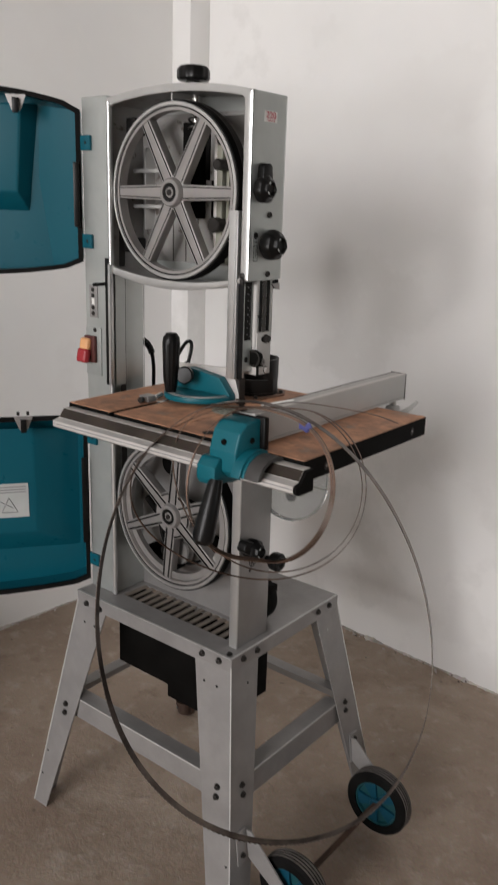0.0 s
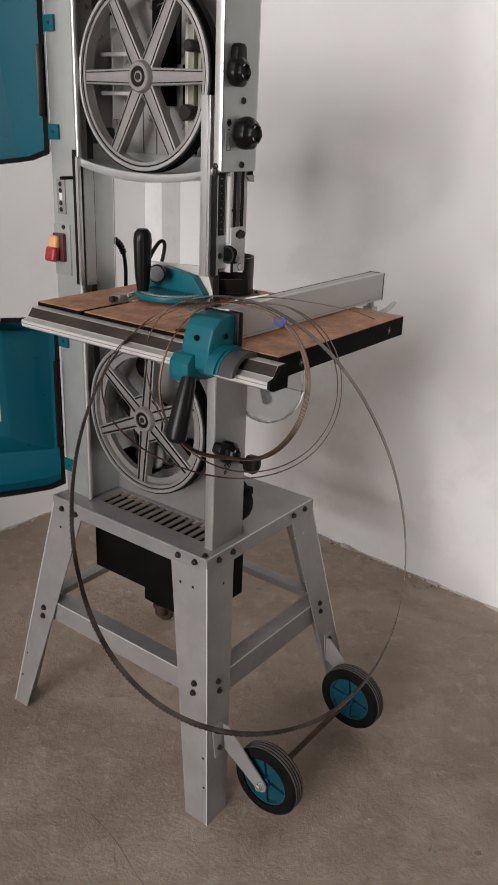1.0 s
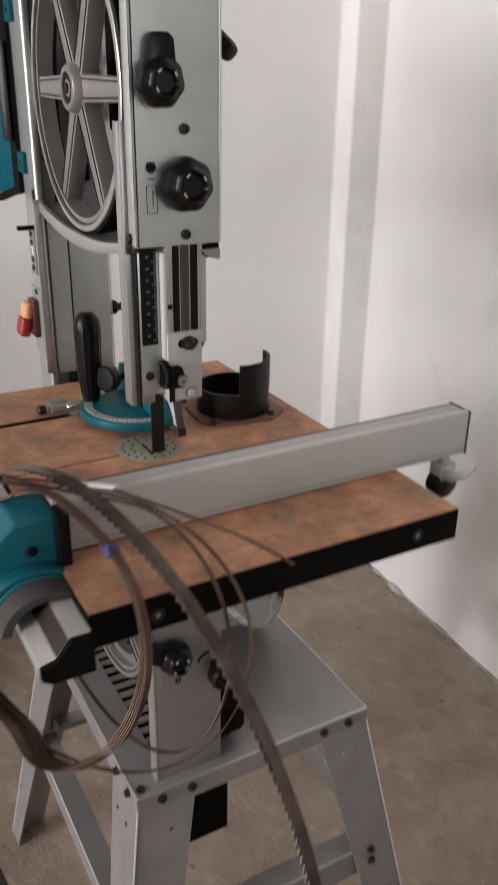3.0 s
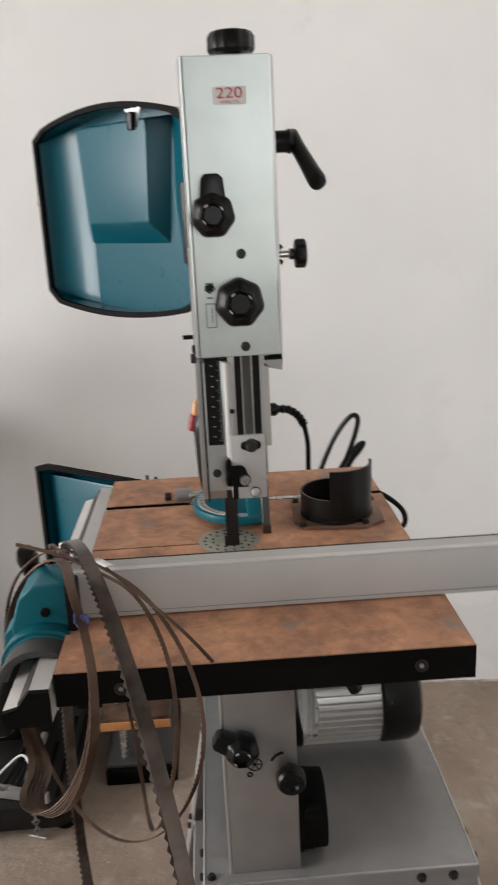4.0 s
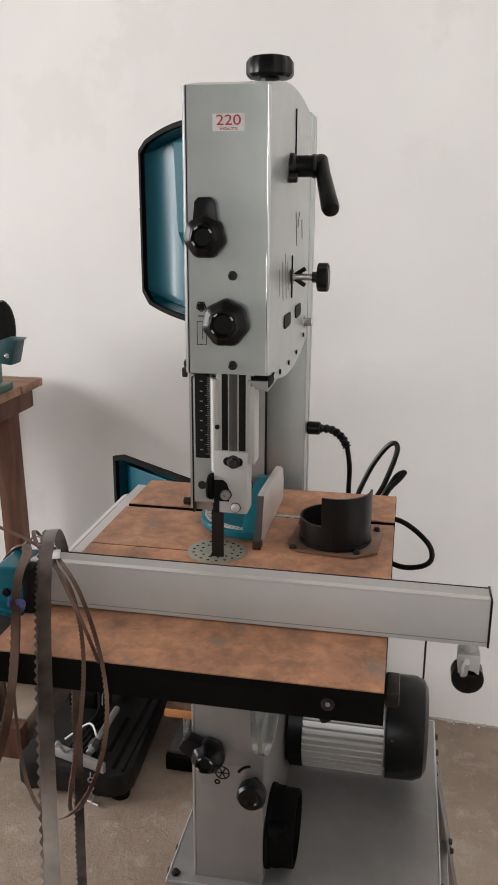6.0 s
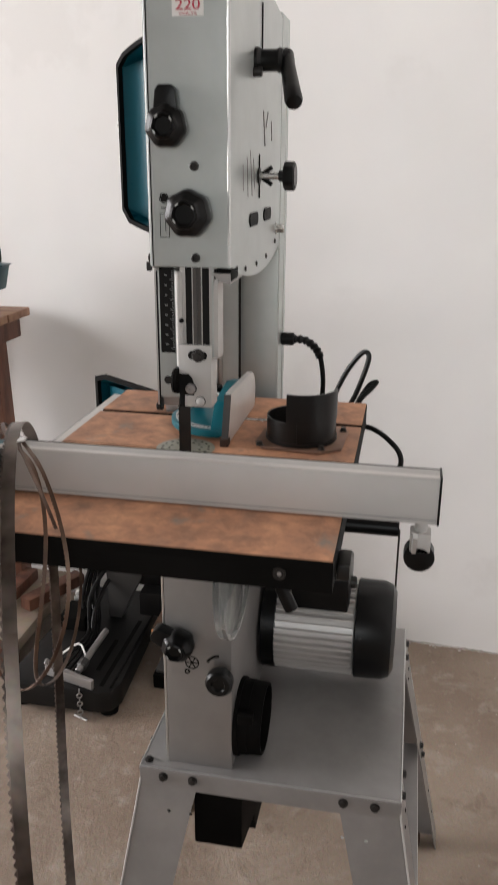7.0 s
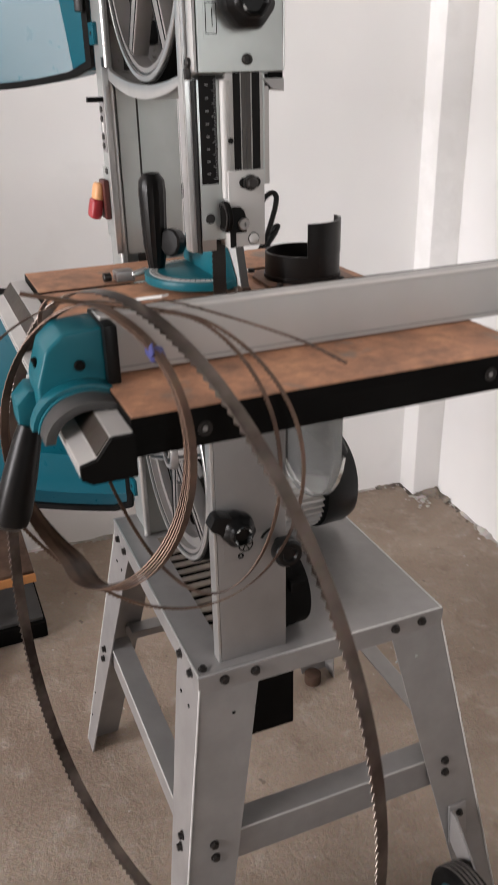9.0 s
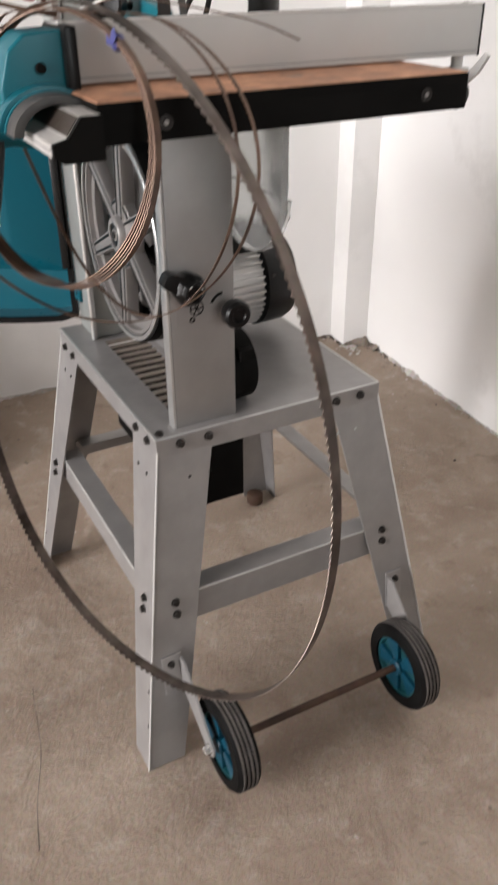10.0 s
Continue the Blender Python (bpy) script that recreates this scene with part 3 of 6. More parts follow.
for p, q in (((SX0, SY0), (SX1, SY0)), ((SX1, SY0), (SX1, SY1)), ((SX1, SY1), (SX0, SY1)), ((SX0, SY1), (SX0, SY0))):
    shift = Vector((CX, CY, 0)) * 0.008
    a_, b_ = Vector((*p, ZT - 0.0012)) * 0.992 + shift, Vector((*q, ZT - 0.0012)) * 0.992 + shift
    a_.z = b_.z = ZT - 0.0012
    # thin bright rod laid along each top fold
    part("folded_edge", rod(a_, b_, 0.0019, 8), EDGE, skirt, "bright rod along the top fold")


def stand_leg(sx, sy):
    """A folded sheet leg, wide at the top, splayed towards its foot."""
    bm = bmesh.new()
    zt, th = ZT - 0.004, 0.0028
    fy0 = -0.124 if sy < 0 else -0.138
    run = SY0 + 0.004 - fy0
    ft, fb = Vector((SX1 - 0.004, SY0 + 0.004, zt)), Vector((0.099, fy0, 0.0))
    at, ab = Vector((SX1 - 0.100, SY0 + 0.004, zt)), Vector((0.042 if sx > 0 else 0.056, fy0, 0.0))
    bt, bb = Vector((SX1 - 0.004, SY0 + 0.090, zt)), Vector((0.099, fy0 + 0.063, 0.0))
    for outer, inward in (((at, ft, fb, ab), Vector((0, th, 0))), ((ft, bt, bb, fb), Vector((-th, 0, 0)))):
        o = [bm.verts.new(p) for p in outer]
        i = [bm.verts.new(p + inward) for p in outer]
        bm.faces.new(o)
        bm.faces.new(list(reversed(i)))
        for k in range(4):
            j = (k + 1) % 4
            bm.faces.new((o[j], o[k], i[k], i[j]))
    for v in bm.verts:
        if sx < 0:
            v.co.x = 2 * CX - v.co.x
        if sy > 0:
            v.co.y = 2 * CY - v.co.y
    bmesh.ops.recalc_face_normals(bm, faces=bm.faces)
    leg = part("leg", bm, STAND, stand)
    corner = [Vector((2 * CX - p.x if sx < 0 else p.x, 2 * CY - p.y if sy > 0 else p.y, p.z)) for p in (ft, fb)]
    # thin paler rod down the leg's corner
    part("folded_edge", rod(corner[0], corner[1], 0.0017, 8), ALU, leg, "bright rod along the corner fold")
    if sx < 0 and sy > 0:
        part("levelling_foot", lathe((2 * CX - 0.062, 2 * CY + 0.085, 0.0), (0, 0, 1), [(0, 0.016), (0.004, 0.019), (0.026, 0.019), (0.030, 0.012)], 20), RUSTROD, leg)

    def m(p):
        return (2 * CX - p[0] if sx < 0 else p[0], 2 * CY - p[1] if sy > 0 else p[1], p[2])

    fx, fy = (0, -1 if sy < 0 else 1, 0), (1 if sx > 0 else -1, 0, 0)
    low = 0.013 if sx < 0 and sy < 0 else 0.0
    for z in (0.289 - low, 0.268 - low):
        k = (ZT - z) / ZT
        part("bolt", bolt(m((0.022, SY0 + 0.004 - run * k, z)), fx), BOLT, leg)
        part("bolt", bolt(m((SX1 - 0.004 + SPLAY * k, -0.042, z)), fy), BOLT, leg)
    for u in (-0.013, -0.057):
        part("bolt", bolt(m((u, SY0, ZT - 0.014 - low * 0.8)), fx), BOLT, leg)
        part("bolt", bolt(m((SX1, SY0 + 0.023 - u, ZT - 0.013)), fy), BOLT, leg)
    for hx_, z in ((0.068, 0.140), (0.079, 0.078)):
        k = (ZT - z) / ZT
        part("hole_plug", rod(m((hx_, SY0 + 0.004 - run * k + 0.0005, z)), m((hx_, SY0 + 0.004 - run * k - 0.0008, z)), 0.0028, 10), INK, leg)
    for u in (-0.012, -0.045):
        z = ZT - 0.068
        k = 0.068 / ZT
        part("hole_plug", rod(m((u, SY0 + 0.004 - run * k + 0.0005, z)), m((u, SY0 + 0.004 - run * k - 0.0008, z)), 0.003, 10), INK, leg)
        part("hole_plug", rod(m((SX1 - 0.004 + SPLAY * k, SY0 + 0.045 - u - 0.012, z)), m((SX1 - 0.004 + SPLAY * k + 0.001, SY0 + 0.045 - u - 0.012, z)), 0.0026, 10), PAPER if sy > 0 else INK, leg)


for sx in (-1, 1):
    for sy in (-1, 1):
        stand_leg(sx, sy)


def brace(along, sign, z0, z1, lip):
    """A folded stretcher between two legs: an upright face with a flange along its top."""
    th = 0.0028
    k = (ZT - z1) / ZT
    if along == "x":
        y = SY0 + 0.0085 - 0.088 * k if sign < 0 else 2 * CY - (SY0 + 0.0085 - 0.100 * k)
        d = -sign
        bm = box(-0.435, 0.018, min(y, y + d * th), max(y, y + d * th), z0, z1)
        box(-0.430, 0.013, min(y, y + d * lip), max(y, y + d * lip), z1, z1 + th, into=bm)
    else:
        x = SX1 - 0.0085 + SPLAY * k if sign > 0 else 2 * CX - (SX1 - 0.0085 + SPLAY * k)
        d = -sign
        bm = box(min(x, x + d * th), max(x, x + d * th), -0.032, 2 * CY + 0.032, z0, z1)
        box(min(x, x + d * lip), max(x, x + d * lip), -0.026, 2 * CY + 0.026, z1, z1 + th, into=bm)
    st_ = part("stretcher", bm, STAND, stand)
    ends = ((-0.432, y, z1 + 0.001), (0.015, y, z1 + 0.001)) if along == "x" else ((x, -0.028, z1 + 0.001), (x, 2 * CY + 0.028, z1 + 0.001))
    # thin paler rod along the stretcher's fold
    part("folded_edge", rod(ends[0], ends[1], 0.0016, 8), ALU, st_, "bright rod along the fold")


brace("x", -1, 0.250, 0.298, 0.036)
brace("y", 1, 0.239, 0.293, 0.036)
brace("x", 1, 0.262, 0.296, 0.030)
brace("y", -1, 0.262, 0.296, 0.030)


# transport wheels on brackets, joined by a rusty axle
def transport_wheel(y, out):
    c = Vector((0.176, y, 0.095))
    w = part("wheel", lathe(c + Vector((0, -0.019, 0)), (0, 1, 0), [(0.011, 0.012), (0.011, 0.047), (0.004, 0.049), (0.004, 0.053), (0.010, 0.056), (0.028, 0.056), (0.034, 0.053), (0.034, 0.049), (0.027, 0.047), (0.027, 0.012)], 40), DARKTEAL, stand, "dusty teal plastic wheel hub")
    part("tyre", ringed(c, (0, 1, 0), 0.053, 0.0755, -0.019, 0.019, 56, bev=0.005), RUBBER, w, "black solid tyre")
    for k in range(4):
        h = -0.0105 + 0.007 * k
        part("tread_rib", ringed(c, (0, 1, 0), 0.070, 0.0768, h - 0.0021, h + 0.0021, 56, bev=0.0008), TREAD, w, "dusty ribbed tread")
    for k in range(5):
        for s in (-1, 1):
            bm = prism([(0.012, -0.006), (0.048, -0.0165), (0.048, 0.0165), (0.012, 0.006)], "y", -0.0035, 0.0035, 0.0008)
            turned(bm, Matrix.Translation(c + Vector((0, s * 0.0112, 0))) @ Matrix.Rotation(2 * math.pi * k / 5 + 0.5, 4, "Y"))
            part("spoke", bm, WHEELTEAL, w, "broad teal spoke")
    part("hub_cap", rod(c + Vector((0, -0.021, 0)), c + Vector((0, 0.021, 0)), 0.014, 20), WHEELTEAL, w)
    yb = y + out * 0.028
    br = prism([(0.076, 0.198), (0.082, 0.138), (0.168, 0.083), (0.180, 0.081), (0.189, 0.089), (0.190, 0.100), (0.184, 0.108), (0.089, 0.198)], "y", min(yb, yb + out * 0.0035), max(yb, yb + out * 0.0035))
    b = part("bracket", br, STAND, stand, "folded steel wheel bracket")
    fl_ = box(0.0732, 0.0768, min(yb, yb + out * 0.032), max(yb, yb + out * 0.032), 0.132, 0.203, 0.001)
    for v in fl_.verts:
        v.co.x += (0.17 - v.co.z) * 0.134
    part("flange", fl_, STAND, b)
    part("axle_nut", bolt((c.x, yb + out * 0.0035, c.z), (0, out, 0), 0.007, 0.009), STEEL, b)
    for z in (0.188, 0.150):
        part("bolt", bolt((0.0768 + (0.17 - z) * 0.134, yb + out * 0.018, z), (1, 0, 0), 0.0048), BOLT, b)


transport_wheel(-0.018, -1)
transport_wheel(0.316, 1)
part("axle", rod((0.176, 0.0, 0.095), (0.176, 0.300, 0.095), 0.0062, 14), RUSTROD, stand, "rusty steel axle rod")

# ---- the band saw ----
saw = thing("band_saw", (-0.2, 0.05, ZT), "grey and teal workshop band saw with both wheel covers standing open", "band saw")
D = 0.094                                     # depth of the frame
WX, WZU, WZL, WR = -0.189, 1.415, 0.782, 0.159


def arch(x, mid, left, right, xm=-0.178):
    """Height of a shallow bow through its two ends and its middle."""
    x0, x1 = -0.357, 0.0
    t = (x - x0) / (x1 - x0)
    tm = (xm - x0) / (x1 - x0)
    base = left + (right - left) * t
    rise = mid - (left + (right - left) * tm)
    return base + rise * (t * (1 - t)) / (tm * (1 - tm))


xs = [-0.357 + 0.357 * i / 16 for i in range(17)]
up_top = [(x, arch(x, 1.599, 1.583, 1.579)) for x in xs]
up_bot = [(x, arch(x, 1.240, 1.262, 1.269)) for x in xs]
outer = up_bot + up_top[::-1]
ins = [(max(-0.352, min(-0.005, x)), arch(x, 1.252, 1.270, 1.272)) for x in xs] + [(max(-0.352, min(-0.005, x)), arch(x, 1.589, 1.575, 1.571)) for x in xs[::-1]]
shell = frame_prism(outer, ins, "y", 0.0, D - 0.004)
part("upper_housing", shell, GREY, saw, "grey enamelled sheet housing round the upper wheel")
bk = prism(outer, "y", D - 0.004, D)
soften(bk, [e for e in bk.edges if min(v.co.y for v in e.verts) > D - 0.001], 0.0025, 2)
part("back_plate", bk, GREY, saw)
ins3 = [(max(-0.350, min(-0.007, x)), arch(x, 1.254, 1.272, 1.274)) for x in xs] + [(max(-0.350, min(-0.007, x)), arch(x, 1.587, 1.573, 1.569)) for x in xs[::-1]]
part("inner_liner", frame_prism(ins, ins3, "y", 0.004, D - 0.006), SHELLIN, saw, "inside of the housing, darker and blotchier than the outside")
ins2 = [(max(-0.345, min(-0.016, x)), arch(x, 1.256, 1.276, 1.276)) for x in xs] + [(max(-0.345, min(-0.016, x)), arch(x, 1.585, 1.569, 1.566)) for x in xs[::-1]]
fr = frame_prism(outer, ins2, "y", -0.004, 0.0015)
soften(fr, [e for e in fr.edges if min(e.verts[0].co.y, e.verts[1].co.y) < -0.003 and max(e.verts[0].co.y, e.verts[1].co.y) < -0.003], 0.0025, 2)
part("front_flange", fr, EDGE, saw, "bright rolled front edge of the housing")

# the column that carries everything, and the lower frame
part("column", box(-0.432, -0.357, 0.0, D, ZT, 1.590, 0.004, 3), GREY, saw, "tall grey box-section column")
part("edge_strip", rod((-0.353, -0.001, ZT + 0.002), (-0.353, -0.001, 1.262), 0.0055, 14), EDGE, saw, "bright rolled edge of the column")
part("edge_strip", rod((-0.350, -0.002, 1.264), (-0.350, -0.002, 1.578), 0.0055, 14), EDGE, saw)
part("return_blade_guard", box(-0.362, -0.350, -0.008, -0.0065, 1.032, 1.288, 0.0006), BLACK, saw, "black strip beside the returning blade")
part("return_blade_guard", box(-0.3498, -0.3435, -0.012, -0.004, 1.032, 1.276, 0.001), EDGE, saw)
part("return_blade_guard", box(-0.3470, -0.3458, 0.005, 0.031, 1.030, 1.258), GREY, saw)
# black sheet inside the lower side puts the recess's shade into colour
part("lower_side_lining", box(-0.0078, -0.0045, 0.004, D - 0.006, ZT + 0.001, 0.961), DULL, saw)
part("lower_side", box(-0.004, 0.0, 0.0, D, ZT, 0.985, 0.0015), GREYSHADE, saw)
lf = box(-0.020, 0.0, -0.004, 0.0, ZT, 0.985)
soften(lf, [e for e in lf.edges if abs(e.verts[0].co.z - e.verts[1].co.z) > 0.1], 0.0018, 2)
part("front_flange", lf, EDGE, saw)
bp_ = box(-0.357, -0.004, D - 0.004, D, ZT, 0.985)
part("lower_back_plate", bp_, GREYSHADE, saw)
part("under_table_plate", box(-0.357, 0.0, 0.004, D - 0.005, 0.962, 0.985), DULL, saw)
# black discs on the back plate, painting the dark recess behind the lower wheel
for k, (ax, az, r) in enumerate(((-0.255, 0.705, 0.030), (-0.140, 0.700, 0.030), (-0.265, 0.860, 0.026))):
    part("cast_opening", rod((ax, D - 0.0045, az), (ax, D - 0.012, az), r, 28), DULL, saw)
part("belt_pulley", lathe((-0.205, 0.040, 0.69), (0, 1, 0), [(0, 0.03), (0.004, 0.032), (0.010, 0.026), (0.018, 0.032), (0.022, 0.03)], 32), ALLOY, saw)
part("drive_belt", ringed((WX, 0.050, 0.735), (0, 1, 0), 0.066, 0.072, -0.006, 0.006, 48), RUBBER, saw)
part("belt_tensioner", rod((-0.255, 0.086, 0.700), (-0.292, 0.040, 0.790), 0.008, 12), DULL, saw)
part("brush", rod((-0.245, 0.05, 0.672), (-0.225, 0.05, 0.690), 0.016, 16), RUBBER, saw)


def saw_wheel(z, phase, label, cut=0.0018):
    c = Vector((WX, 0.004, z))
    w = part("wheel", ringed(c, (0, 1, 0), 0.141, WR - 0.003, 0.0, 0.020, 96, bev=0.0015), ALLOY, saw, label)
    part("rim_groove", ringed(c, (0, 1, 0), 0.1465, 0.149, -0.0006, 0.002, 96), BLACK, w)
    part("rim_lip", ringed(c, (0, 1, 0), WR - 0.009, WR - 0.003, -0.003, 0.002, 96, bev=0.001), EDGE, w)
    part("tyre", ringed(c, (0, 1, 0), WR - 0.003, WR, 0.001, 0.026, 96), RUBBER, w, "thin black wheel tyre")
    for k in range(6):
        a = phase + math.pi / 3 * k
        m = Matrix.Translation(c) @ Matrix.Rotation(-a, 4, "Y")
        bm = prism([(0.020, -0.0145), (0.142, -0.0115), (0.142, 0.0115), (0.020, 0.0145)], "y", 0.002, 0.022)
        soften(bm, [e for e in bm.edges if e.calc_length() > 0.1], 0.002, 2)
        sp = part("spoke", turned(bm, m), ALLOY, w)
        for s in (-1, 1):
            bm = prism([(0.026, s * 0.0110), (0.140, s * 0.0084), (0.140, s * (0.0084 - cut)), (0.026, s * (0.0110 - cut))], "y", 0.0012, 0.003)
            part("groove", turned(bm, m), BLACK, sp)
    hub = part("hub", lathe(c, (0, -1, 0), [(-0.024, 0.030), (-0.004, 0.030), (-0.003, 0.027), (0.006, 0.025), (0.008, 0.023), (0.008, 0.017), (0.004, 0.0165), (0.004, 0.010), (0.007, 0.009), (0.0075, 0.0)], 40), ALLOY, w)
    part("bearing", ringed(c, (0, -1, 0), 0.0085, 0.0165, 0.003, 0.0062, 40), BLACK, hub, "dark shaft bearing")
    part("circlip", lathe(c, (0, -1, 0), [(0.0076, 0.006), (0.009, 0.0055)], 20), BOLT, hub)
    return w


saw_wheel(WZU, 0.0, "grey cast six-spoke upper band wheel")
lower_wheel = saw_wheel(WZL, radians(24), "grey cast six-spoke lower band wheel", 0.0038)
part("boss_ring", ringed((WX, 0.004, WZL), (0, 1, 0), 0.0235, 0.050, 0.0035, 0.020, 64, bev=0.0015), ALLOY, lower_wheel, "raised disc round the lower hub")
part("boss_groove", ringed((WX, 0.004, WZL), (0, 1, 0), 0.044, 0.0475, 0.0022, 0.0042, 64), BLACK, lower_wheel)
part("web_ring", ringed((WX, 0.004, WZL), (0, 1, 0), 0.126, 0.1412, 0.008, 0.020, 96, bev=0.002), ALLOY, lower_wheel)
for x, z in ((-0.300, 0.650), (-0.232, 0.652)):
    part("belt_roller", lathe((x, 0.040, z), (0, 1, 0), [(0, 0.008), (0.001, 0.019), (0.004, 0.021), (0.040, 0.021)], 28), DULL, saw, "dark belt roller behind the lower wheel")
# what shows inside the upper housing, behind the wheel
part("inner_plate", box(-0.345, -0.012, D - 0.010, D - 0.0045, 1.285, 1.560), SHELLIN, saw, "darker blotched inner sheet of the housing")
tb = box(-0.206, -0.176, 0.050, 0.084, 1.370, 1.540, 0.003)
part("tension_block", tb, DULL, saw, "black sliding block of the blade tensioner")
part("tension_spring", hose([(-0.185 + 0.012 * math.cos(k * 0.9), 0.060 + 0.012 * math.sin(k * 0.9), 1.520 + 0.0022 * k) for k in range(24)], 0.0018, 6, 3), BOLT, saw)
part("tension_screw", rod((-0.185, 0.062, 1.40), (-0.185, 0.062, 1.60), 0.006, 14), STEEL, saw)
# dark sheets added behind the wheel to paint the housing's inner shade
part("tension_frame", box(-0.206, -0.166, D - 0.0135, D - 0.0102, 1.440, 1.556, 0.001), DULL, saw, "dark backing sheet that deepens the shade behind the wheel")
part("tension_frame", box(-0.149, -0.030, D - 0.0130, D - 0.0102, 1.500, 1.552, 0.001), WARMGREY, saw)
part("tension_frame", box(-0.160, -0.146, D - 0.0135, D - 0.0102, 1.345, 1.4395, 0.001), DULL, saw)
part("plate_rib", box(-0.3165, -0.3125, 0.058, D - 0.0102, 1.345, 1.500, 0.0008), EDGE, saw)
for x in (-0.262, -0.228, -0.196):
    part("plate_seam", box(x, x + 0.0022, D - 0.0112, D - 0.0102, 1.287, 1.375), WARMGREY, saw)
for z in (1.452, 1.386):
    part("cross_rod", box(-0.335, -0.255, 0.046, 0.052, z, z + 0.007, 0.001), EDGE, saw, "bright cross bar")
for k, x in enumerate((-0.138, -0.108, -0.090, -0.070, -0.050, -0.030)):
    part("slide_rail", box(x, x + (0.012 if k % 3 == 2 else 0.007), 0.062, 0.083, 1.288, 1.520 - 0.012 * k, 0.001), (RAILALU, INSERT, RAILALU)[k % 3], saw)
    # black strip paints the shade between neighbouring rails
    part("rail_gap", box(x + 0.0125, x + 0.0145, 0.074, 0.0835, 1.290, 1.500, 0.0005), DULL, saw)
part("guide_rack", box(-0.125, -0.112, 0.055, 0.084, 1.300, 1.500, 0.001), INSERT, saw)
part("pinion", rod((-0.120, 0.040, 1.36), (-0.120, 0.084, 1.36), 0.014, 18), BOLT, saw)
part("pinion", rod((-0.105, 0.030, 1.465), (-0.105, 0.084, 1.465), 0.010, 18), BOLT, saw)
part("cleaning_brush", box(-0.338, -0.312, 0.030, 0.060, 1.520, 1.552, 0.004), BLACK, saw)
part("cleaning_brush", box(-0.338, -0.312, 0.020, 0.060, 1.300, 1.330, 0.006), BLACK, saw)
part("divider", box(-0.190, -0.187, 0.002, 0.080, 1.572, 1.587), EDGE, saw)
part("blade_guard_strip", box(-0.0265, -0.0215, -0.006, 0.022, 1.092, 1.387, 0.0008), EDGE, saw, "bright angle guarding the running blade")
part("blade_guard_strip", box(-0.0415, -0.0268, -0.0062, -0.0045, 1.092, 1.387, 0.0005), EDGE, saw)
part("blade_guard_strip", box(-0.0212, -0.0100, 0.000, 0.0018, 1.092, 1.262, 0.0004), BLACK, saw)
part("latch_catch", box(-0.012, -0.005, -0.010, -0.004, 1.262, 1.273, 0.0015), BOLT, saw)

# the running blade
loop = [(WX + (WR + 0.0008) * math.cos(a), 0.027, WZU + (WR + 0.0008) * math.sin(a)) for a in [math.pi * k / 40 for k in range(41)]]
loop += [(WX + (WR + 0.0008) * math.cos(a), 0.027, WZL + (WR + 0.0008) * math.sin(a)) for a in [math.pi + math.pi * k / 40 for k in range(41)]]
part("running_blade", band(loop, (0, -1, 0), 0.015, 0.0009), BOLT, saw, "dark toothed saw blade round both wheels")
part("blade_teeth", band([(WX + WR + 0.0008, 0.027, 1.13), (WX + WR + 0.0008, 0.027, 1.027)], (0, -1, 0), 0.0150, 0.0011, False, 0.006, 0.0012), BOLT, saw)

# the guide under the upper housing
guard = part("guide_plate", box(-0.014, -0.010, 0.002, 0.031, 1.106, 1.262, 0.0006), GREY, saw)
sc = part("scale", box(-0.0099, -0.0092, 0.0045, 0.0225, 1.163, 1.268), INK, saw, "black height scale with pale marks")
for k in range(40):
    z = 1.168 + 0.0024 * k
    part("mark", box(-0.0092, -0.0089, 0.0195 if k % 5 else 0.0170, 0.0222, z, z + 0.0006), GREYPLASTIC, sc)
    if k % 5 == 2:
        part("figure", box(-0.0092, -0.0089, 0.0105, 0.0140, z, z + 0.0012), GREYPLASTIC, sc)
post = part("guide_post", box(-0.032, -0.004, 0.031, 0.078, 1.160, 1.300, 0.0015), ALU, saw, "aluminium guide post with two dark grooves")
part("rod_edge", rod((-0.0060, 0.0300, 1.148), (-0.0060, 0.0300, 1.262), 0.0050, 24), ALU, post, "polished round edge of the guide post")
for y, w, m in ((0.0385, 0.0072, INK), (0.0475, 0.0095, WARMGREY), (0.0590, 0.0080, INK)):
    part("groove", box(-0.0045, -0.0030, y, y + w, 1.1605, 1.300), m, post)
part("groove_lip", box(-0.0045, -0.0022, 0.0516, 0.0527, 1.1605, 1.300), DARKGREY, post)
part("groove", box(-0.0045, -0.0034, 0.0705, 0.0725, 1.1605, 1.300), GREY, post)
part("hole", rod((-0.001, 0.0335, 1.205), (0.0006, 0.0335, 1.205), 0.003, 12), INK, post)
blk = part("guide_block", box(-0.030, 0.001, 0.029, 0.070, 1.098, 1.176, 0.002), ALU, saw, "milled guide block with a slotted clamp bolt")
part("slot", prism([(0.0530 + s_ * 0.0065 + 0.0055 * math.cos(a), 1.1635 + 0.0055 * math.sin(a)) for s_, a0 in ((1, -90), (-1, 90)) for a in [radians(a0 + 22.5 * k) for k in range(9)]], "x", 0.0005, 0.0014), INK, blk)
part("clamp_bolt", bolt((0.001, 0.0535, 1.1635), (1, 0, 0), 0.0065, 0.008), BOLT, blk)
part("cutout", prism([(0.0295, 1.098), (0.0360, 1.098), (0.0360, 1.113), (0.0480, 1.113), (0.0480, 1.128), (0.0455, 1.136), (0.0410, 1.140), (0.0295, 1.140)], "x", 0.0005, 0.0014), INK, blk)
part("bearing", lathe((0.001, 0.044, 1.122), (1, 0, 0), [(0, 0.0062), (0.004, 0.0062), (0.005, 0.005), (0.005, 0.002), (0.003, 0.0015)], 24), ALLOY, blk)
